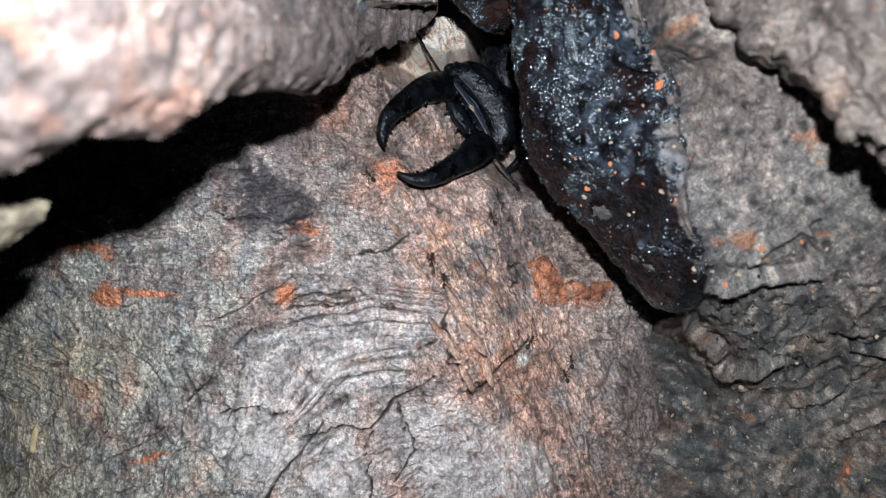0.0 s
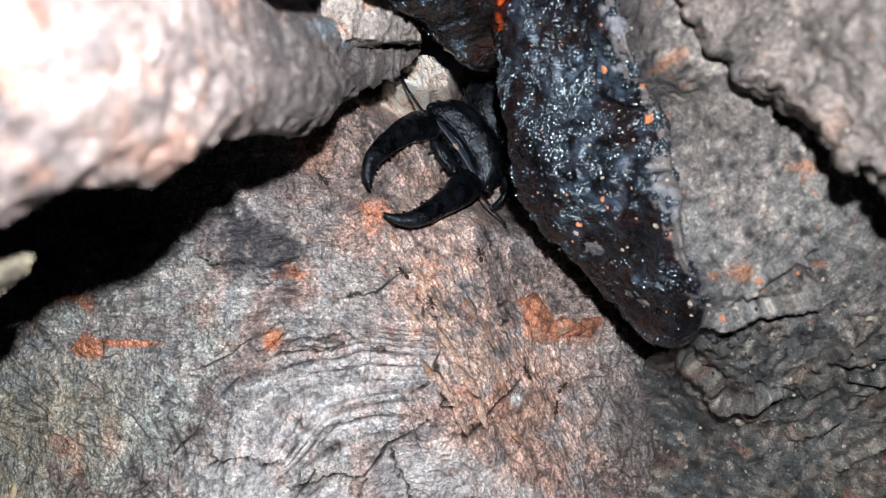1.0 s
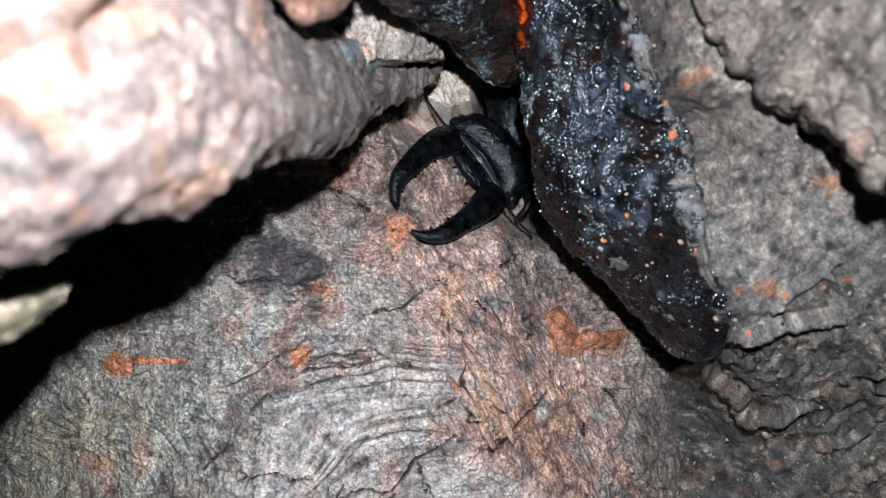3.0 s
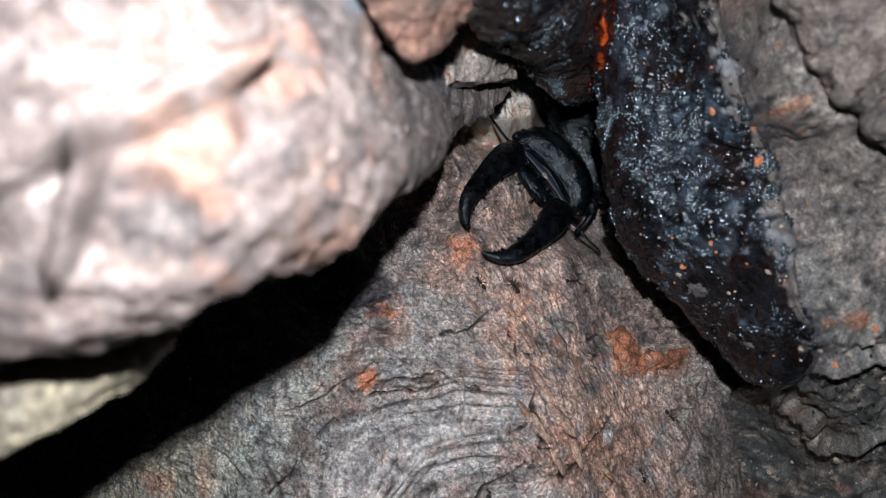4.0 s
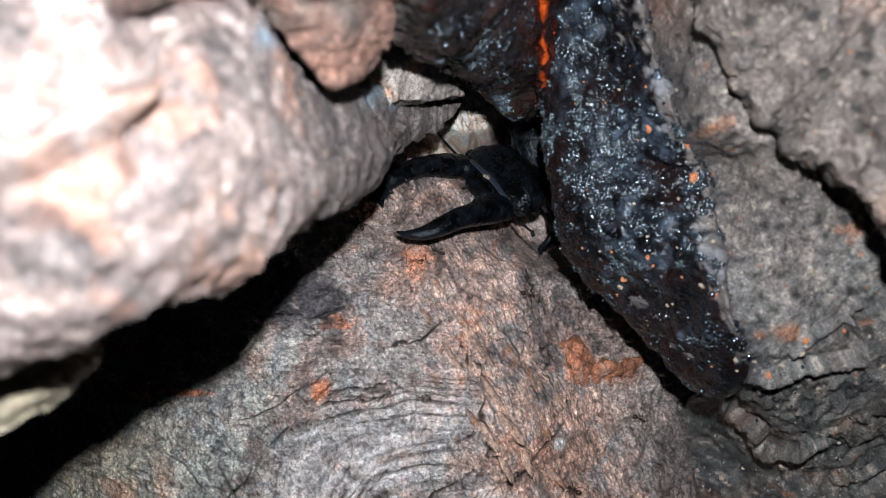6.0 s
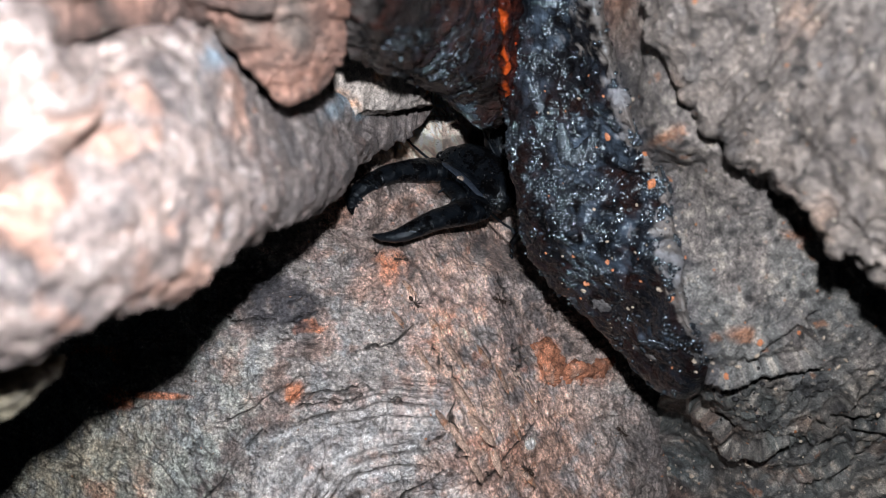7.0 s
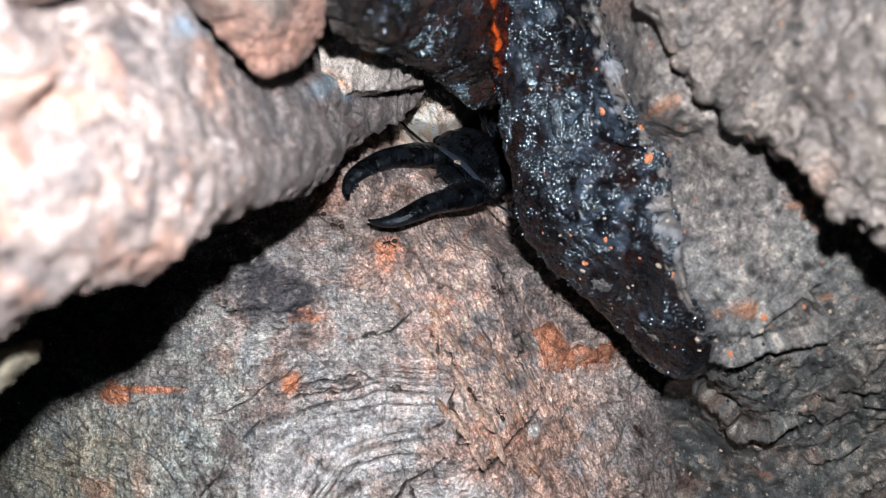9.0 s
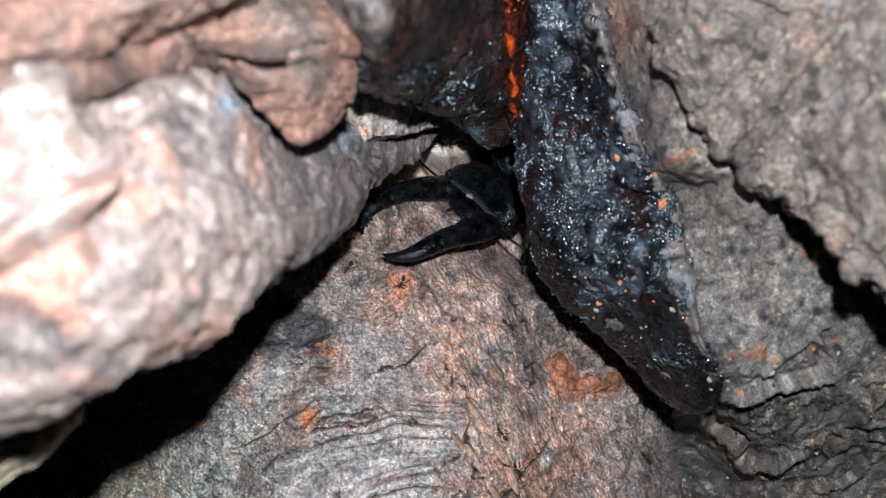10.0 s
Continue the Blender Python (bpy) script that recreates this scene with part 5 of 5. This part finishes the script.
        for w in bm.verts:
            q = w.co / MM
            w.co += Vector((0.02, 0.1, 0.1)) * MM * (noise.noise(q * 0.9 + Vector((s, 0, 0))) + 0.7 * noise.noise(q * 2.6) + 0.5 * noise.noise(q * 6.0))
        mid, rad = spline(line, 80), spline([[q] for q in thick], 80)[:, 0]
        away = np.gradient(mid, axis=0)
        random.seed(3 + s)
        for k in range(15):
            i = 28 + int(2.9 * k)
            d = away[i] / np.linalg.norm(away[i])
            inner = np.array((d[1], -d[0], 0)) * s
            big = k in (2, 7, 12)
            foot = mid[i] + inner * rad[i] * 0.8
            peak = foot + inner * (0.95 if big else random.uniform(0.4, 0.65)) + d * random.uniform(-0.1, 0.25)
            wide = 0.5 if big else random.uniform(0.26, 0.36)
            tube([tuple(foot), tuple((foot + peak) / 2), tuple(peak)], (wide, 0.75 * wide, 0.08), 6, 8, bm=bm)
        jaw = part("mandible", bm, SHELL, head)
        jaws.append((jaw, s))
    # the neck shield behind the head, with its raised front rim
    bm = ball((-5.0, 0, -0.6), (6.6, 11.0, 4.6), 2.6, 70, 40)
    for w in bm.verts:
        q = w.co / MM
        w.co *= 1 + 0.012 * noise.noise(q * 0.8) + 0.006 * noise.noise(q * 3.0)
    shield = part("pronotum", bm, SHELL, thing)
    part("rim", tube([(0.2, -9.6, 0.4), (1.0, -6.5, 2.4), (1.3, 0, 3.2), (1.0, 6.5, 2.4), (0.2, 9.6, 0.4)], (0.22, 0.28, 0.3, 0.28, 0.22), 40, 10), SHELL_DULL, shield)
    bm = ball((-27, 0, -0.8), (16.5, 12.6, 5.8), 2.4, 40, 24)
    part("wing_cases", bm, SHELL, thing)
    for s in (-1, 1):
        bm = tube([(10.6, s * 8.6, -0.2), (11.6, s * 9.9, 0.4), (12.2, s * 13.0, 1.0)], (0.24, 0.24, 0.27), 12, 8)
        for k in range(7):
            f = k / 6
            ball((12.2 - 0.1 * f, s * (13.2 + 2.6 * f), 1.0 + 0.3 * f), (0.25, 0.3, 0.24), 2, 10, 6, bm)
        for k in range(3):
            ball((12.0 + 0.2 * k, s * (16.0 + 0.45 * k), 1.3), (0.42, 0.24, 0.28), 2, 10, 6, bm)
        part("antenna", bm, SHELL_DULL, head)
    for s in (-1, 1):
        for bx, kx, fx in (((-1.0, 0.5, 4.2) if s > 0 else (-4, -7, -10)), (-14, -16, -20), (-20, -25, -32)):
            bm = tube([(bx, s * 7, -2.0), ((bx + kx) / 2, s * 9.4, -1.2), (kx, s * 11.4, -1.6)], (1.2, 1.4, 1.0), 12, 10)
            leg = part("leg", bm, SHELL_DULL, thing)
            bm = tube([(kx, s * 11.4, -1.6), ((kx + fx) / 2, s * 12.6, -2.6), (fx, s * 13.4, -4.0)], (0.6, 0.7, 0.55), 14, 8)
            for k in range(5):
                f = 0.2 + 0.17 * k
                ball((kx + (fx - kx) * f, s * (11.9 + 1.6 * f), -1.6 - 2.4 * f), (0.18, 0.6, 0.18), 2, 8, 6, bm)
            part("shin", bm, SHELL_DULL, leg)
            bm = bmesh.new()
            for k in range(5):
                ball((fx + 0.5 * k, s * (13.8 + 0.95 * k), -4.2 - 0.3 * k), (0.32, 0.6, 0.32), 2, 8, 6, bm)
            part("foot", bm, SHELL_DULL, leg)
    return thing, head, jaws


# ---- ants ----
def ant():
    """One small dark ant, 2.6 mm long; x ahead, z up."""
    thing = tagged(new("ant"), "tiny dark brown ant walking over the bark", "ant", "ants on the bark")
    part("head", ball((0.95, 0, 0.42), (0.34, 0.28, 0.24), 2.2, 14, 8), ANT, thing)
    part("thorax", ball((0.25, 0, 0.46), (0.45, 0.2, 0.22), 2, 14, 8), ANT, thing)
    part("waist", ball((-0.3, 0, 0.42), (0.14, 0.1, 0.15), 2, 10, 6), ANT, thing)
    part("abdomen", ball((-0.85, 0, 0.45), (0.52, 0.36, 0.34), 2, 16, 10), ANT, thing)
    for s in (-1, 1):
        part("antenna", tube([(1.15, s * 0.12, 0.5), (1.45, s * 0.45, 0.62), (1.85, s * 0.5, 0.35)], (0.05, 0.045, 0.05), 8, 6), ANT, thing)
        for hip, knee, foot in ((0.5, 0.8, 1.15), (0.25, 0.25, 0.2), (0.05, -0.3, -0.85)):
            part("leg", tube([(hip, s * 0.15, 0.4), (knee, s * 0.62, 0.72), (foot, s * 1.05, 0.0)], (0.07, 0.06, 0.04), 8, 6), ANT, thing)
    return thing


# ---- glint beads, crumbs and litter ----
def bead_field(name, skin, count, keep, sizes, mat, parent, label, seed):
    """Many small round grains stuck to a skin, one mesh."""
    p, nor = SKIN[skin]
    rng = np.random.default_rng(seed)
    h, v = view_pixels(p)
    w = keep(p, h, v).clip(0, None)
    pick = rng.choice(len(p), count, p=w / w.sum())
    bm = bmesh.new()
    bmesh.ops.create_icosphere(bm, subdivisions=1, radius=1.0)
    bv = np.array([q.co[:] for q in bm.verts])
    bf = np.array([[q.index for q in f.verts] for f in bm.faces])
    bm.free()
    r = (sizes[0] + (sizes[1] - sizes[0]) * rng.uniform(0, 1, (count, 1, 1)) ** 1.9) * rng.uniform(0.5, 1.8, (count, 1, 3)) * (1, 0.45, 1)
    c = p[pick] + rng.normal(0, 0.16, (count, 3)) * (1, 0.3, 1)
    verts = (c[:, None] + bv[None] * r).reshape(-1, 3) * MM
    faces = (bf[None] + (np.arange(count) * len(bv))[:, None, None]).reshape(-1, 3)
    me = bpy.data.meshes.new(name)
    me.from_pydata(verts.tolist(), [], faces.tolist())
    me.polygons.foreach_set("use_smooth", np.ones(len(me.polygons), bool))
    return tagged(part(name, me, mat, parent, label), kind="stuff")


def crumb_mesh(name, seed, mat):
    bm = ball((0, 0, 0), (1, 1, 1), 2.6, 9, 6)
    for w in bm.verts:
        w.co *= 1 + 0.45 * noise.noise(w.co / MM * 1.1 + Vector((seed, 0, 0)))
    me = bpy.data.meshes.new(name)
    bm.to_mesh(me)
    bm.free()
    me.materials.append(mat)
    return me


def skin_place(skin, h, v):
    p, nor = SKIN[skin]
    hh, vv = view_pixels(p)
    i = int(np.argmin((hh - h) ** 2 + (vv - v) ** 2 + (p[:, 1] - p[:, 1].min()) * 0.2))
    return p[i], nor[i]
# ---- the phone torch beside the lens ----
def torch():
    thing = tagged(new("torch"), "small white phone torch beside the lens", "torch")
    bm = bmesh.new()
    bmesh.ops.create_circle(bm, cap_ends=True, radius=1.5 * MM, segments=16)
    part("led", bm, GLOW, thing)
    bm = bmesh.new()
    bmesh.ops.create_cone(bm, cap_ends=True, radius1=2.2 * MM, radius2=2.2 * MM, depth=1.5 * MM, segments=24)
    bmesh.ops.translate(bm, vec=(0, 0, 1.2 * MM), verts=bm.verts[:])
    part("case", bm, CASE, thing)
    return thing


bark_wall()
root_ledge(left_root())
flakes()
wood_flakes()
torn_chips()
right_plate()
upper_plate()
outer_trunk()
sap()
beetle, head, jaws = stag_beetle()
led = torch()

# small glossy beads added to make the sap's glints, thick in its wet runs
sap_thing = bpy.data.objects["sap_lump"]
bead_field("glint_bead", "body", 34000,
           wet,
           (0.06, 0.34), BEAD, sap_thing, "small glossy black beads added to glint", 5)
bead_field("glint_bead", "old_lump", 3500, lambda p, h, v: smooth(fbm(p, 4, 3, 302), -0.1, 0.5) * smooth(v, -260, -60) * smooth(h, 640, 760), (0.06, 0.24), BEAD, sap_thing, "small glossy black beads added to glint", 6)
bead_field("amber_grain", "amber_run", 60, lambda p, h, v: smooth(fbm(p, 6, 3, 304), 0.0, 0.4), (0.08, 0.3), AMBER_GRAIN, sap_thing, "orange red grains of amber", 7)
plate = bpy.data.objects["bark_plate"]
meshes = [crumb_mesh("crumb", k, CRUMB[k]) for k in range(3)]
random.seed(11)
spots = [(1165, 152, 0.75, 0), (1160, 88, 0.8, 0), (1090, 62, 0.55, 0), (1040, 335, 0.6, 0), (1035, 350, 0.45, 1), (1190, 355, 0.55, 0), (1172, 340, 0.5, 1), (1115, 378, 0.45, 1), (1080, 290, 0.4, 0), (1020, 280, 0.4, 0)]
spots += [(random.uniform(960, 1230), random.uniform(-60, 500), random.uniform(0.12, 0.3), random.choice((0, 1, 1))) for _ in range(70)]
for hh, vv, size, kind in spots:
    if vv > 300 and hh < 960 + (vv - 300) * 0.95:
        continue
    place, _ = skin_place("body", hh, vv)
    ob = new("crumb", meshes[kind])
    ob.parent = sap_thing
    ob.matrix_basis = Matrix.LocRotScale(Vector(place) * MM, Euler([random.uniform(0, 6) for _ in range(3)]), Vector((size, size * random.uniform(0.6, 1.0), size * random.uniform(0.5, 0.8))))

# pale crumbs and black drips of sap on the rough plate beside it
random.seed(23)
spots = [(random.uniform(1220, 1560), random.uniform(440, 870), random.uniform(0.15, 0.5), 1) for _ in range(46)]
spots += [(random.uniform(1120, 1250), random.uniform(590, 850), random.uniform(0.25, 0.6), 1) for _ in range(8)]
spots += [(1300 + random.gauss(0, 22), 545 + random.gauss(0, 14), random.uniform(0.25, 0.6), 2) for _ in range(14)]
spots += [(random.uniform(1250, 1480), random.uniform(480, 620), random.uniform(0.2, 0.5), 2) for _ in range(14)]
spots += [(1285, 505, 0.5, 0), (1345, 440, 0.45, 0), (1420, 430, 0.4, 0), (1500, 835, 0.6, 0)]
for hh, vv, size, kind in spots:
    place, _ = skin_place("right_plate", hh, vv)
    ob = new("crumb", meshes[kind])
    ob.parent = plate
    ob.matrix_basis = Matrix.LocRotScale(Vector(place) * MM, Euler([random.uniform(0, 6) for _ in range(3)]), Vector((size, size * random.uniform(0.6, 1.0), size * random.uniform(0.4, 0.8))))

# a straw on the wall
place, _ = skin_place("bark_wall", 65, 772)
straw = part("straw", tube([(-2.9, 0, 0), (0, 0.15, 0.1), (2.9, 0, 0)], (0.55, 0.6, 0.4), 10, 8, 0.5), STRAW)
tagged(straw, "short dry yellow straw caught on the bark", "straw")
straw.matrix_basis = Matrix.Translation((Vector(place) + Vector((0, -0.5, 0))) * MM) @ pose(0, 0, 0, 90, -78, 0)

one_ant = ant()
TRAILS = [
    ((0, 765, 460), (0.5, 768, 435), (1, 735, 412), (1.5, 719, 369), (2, 677, 316), (3.5, 615, 262), (4.5, 587, 260), (5.5, 590, 248), (7.5, 577, 226), (10, 570, 240)),
    ((0, 785, 497), (1, 783, 467), (2, 780, 450), (3.5, 739, 385), (4.5, 704, 352), (5.5, 708, 328), (7.5, 650, 280), (9, 603, 254), (10, 594, 266)),
    ((0, 938, 605), (1, 946, 590), (2, 901, 526), (3.5, 796, 408), (4.5, 760, 342), (5.5, 735, 293), (7.5, 702, 300), (9, 694, 290), (10, 688, 302)),
    ((0, 655, 312), (1, 600, 245), (2, 590, 236), (3.5, 570, 230), (5, 540, 215), (10, 520, 205)),
    ((0, 1010, 640), (1, 1007, 618), (2, 1055, 592), (3.5, 1040, 612), (5.5, 1060, 600), (7.5, 1095, 640), (10, 1105, 655)),
    ((0, 1000, 665), (1, 995, 652), (2, 1004, 636), (3.5, 990, 690), (5.5, 960, 720), (8, 890, 634), (10, 850, 575)),
    ((0, 540, 225), (4.8, 560, 232), (5.7, 640, 296), (7, 728, 375), (8, 796, 484), (8.5, 800, 508), (9, 824, 560), (10, 872, 640)),
    ((0, 872, 388), (2, 868, 380), (4, 876, 370), (7, 880, 380), (10, 874, 392)),
]
ants = [one_ant] + [copy_thing(one_ant, pose(0, 0, 0)) for _ in TRAILS[1:]]


def ant_rows(trail):
    """Poses of an ant that keeps its feet on the bark and looks along its way."""
    rows, heading = [], None
    for k, (t, h, v) in enumerate(trail):
        here = Vector(skin_place("bark_wall", h, v)[0])
        nxt = trail[min(k + 1, len(trail) - 1)]
        prev = trail[max(k - 1, 0)]
        way = Vector((nxt[1] - prev[1], 0, -(nxt[2] - prev[2])))
        way = way.normalized() if way.length > 1 else heading or Vector((-1, 0, 0))
        if heading and way.dot(heading) < 0.2:
            way = (way * 0.4 + heading).normalized()
        heading = way
        up = Vector((0, -1, 0))
        side = up.cross(way)
        m = Matrix((way, side, up)).transposed().to_4x4()
        m.translation = (here + Vector((0, -0.35, 0))) * MM
        rows.append((t, m))
    return rows


def beetle_base(x, y, z, lean):
    """Neck at a place in millimetres; x points left and lean degrees down, z to the first camera."""
    base = Matrix(((-1, 0, 0, x * MM), (0, 0, -1, y * MM), (0, -1, 0, z * MM), (0, 0, 0, 1)))
    return base @ pose(0, 0, 0, 0, -10, lean)


def motions():
    walk(led, [(t, m @ pose(*TORCH_PLACE)) for t, m in PATH])
    # seconds, neck in millimetres, lean of the head, nod, roll, spread of the upper and the lower jaw
    rows = [(0.0, 11.3, 177.7, 29.0, 31.2, -43, 3, -4.3, 5.7), (1.0, 11.2, 177.7, 28.9, 31.4, -43, 3, -4.4, 5.5), (2.0, 11.2, 177.7, 28.8, 30.9, -43, 3.5, -5.1, 6.0),
            (3.5, 11.5, 179.5, 30.0, 34.8, -42, 1.5, -5.1, 5.4), (4.0, 11.7, 179.5, 30.2, 36.5, -42, 0, -4.4, 4.6), (4.5, 13.0, 177.1, 28.2, 15.6, -34, 29, -9, 13.8),
            (5.0, 13.1, 176.2, 28.5, 10.5, -29, 42.5, -8, 15), (5.5, 12.6, 175.9, 28.1, 9.0, -29.5, 44, -8, 17), (7.0, 12.3, 176.4, 30.9, 20.5, -31.5, 39, 3, 3.5),
            (7.5, 12.4, 176.4, 30.8, 20, -31.6, 39.5, 3, 3.8), (8.5, 12.4, 176.2, 31.3, 21.5, -31, 37, 3, 3.2), (9.5, 12.4, 176.3, 30.5, 18.5, -32.5, 40.5, 2, 4.5), (10.0, 12.5, 176.4, 30.7, 19.4, -31.6, 39.5, 3, 3.5)]
    body = 24.0
    walk(beetle, [(t, beetle_base(x, y - 2.0, z, body)) for t, x, y, z, a, b, c, up, low in rows])
    frame_of_body = pose(0, 0, 0, 0, -10, body)
    walk(head, [(t, frame_of_body.inverted() @ pose(0, 0, 0, c, b, a)) for t, x, y, z, a, b, c, up, low in rows])
    for jaw, s in jaws:
        walk(jaw, [(t, pose(0.0134, s * 0.0068, -0.0002, 0, -7, s * (low if s > 0 else up))) for t, x, y, z, a, b, c, up, low in rows])
    for thing, trail in zip(ants, TRAILS):
        walk(thing, ant_rows(trail))


motions()
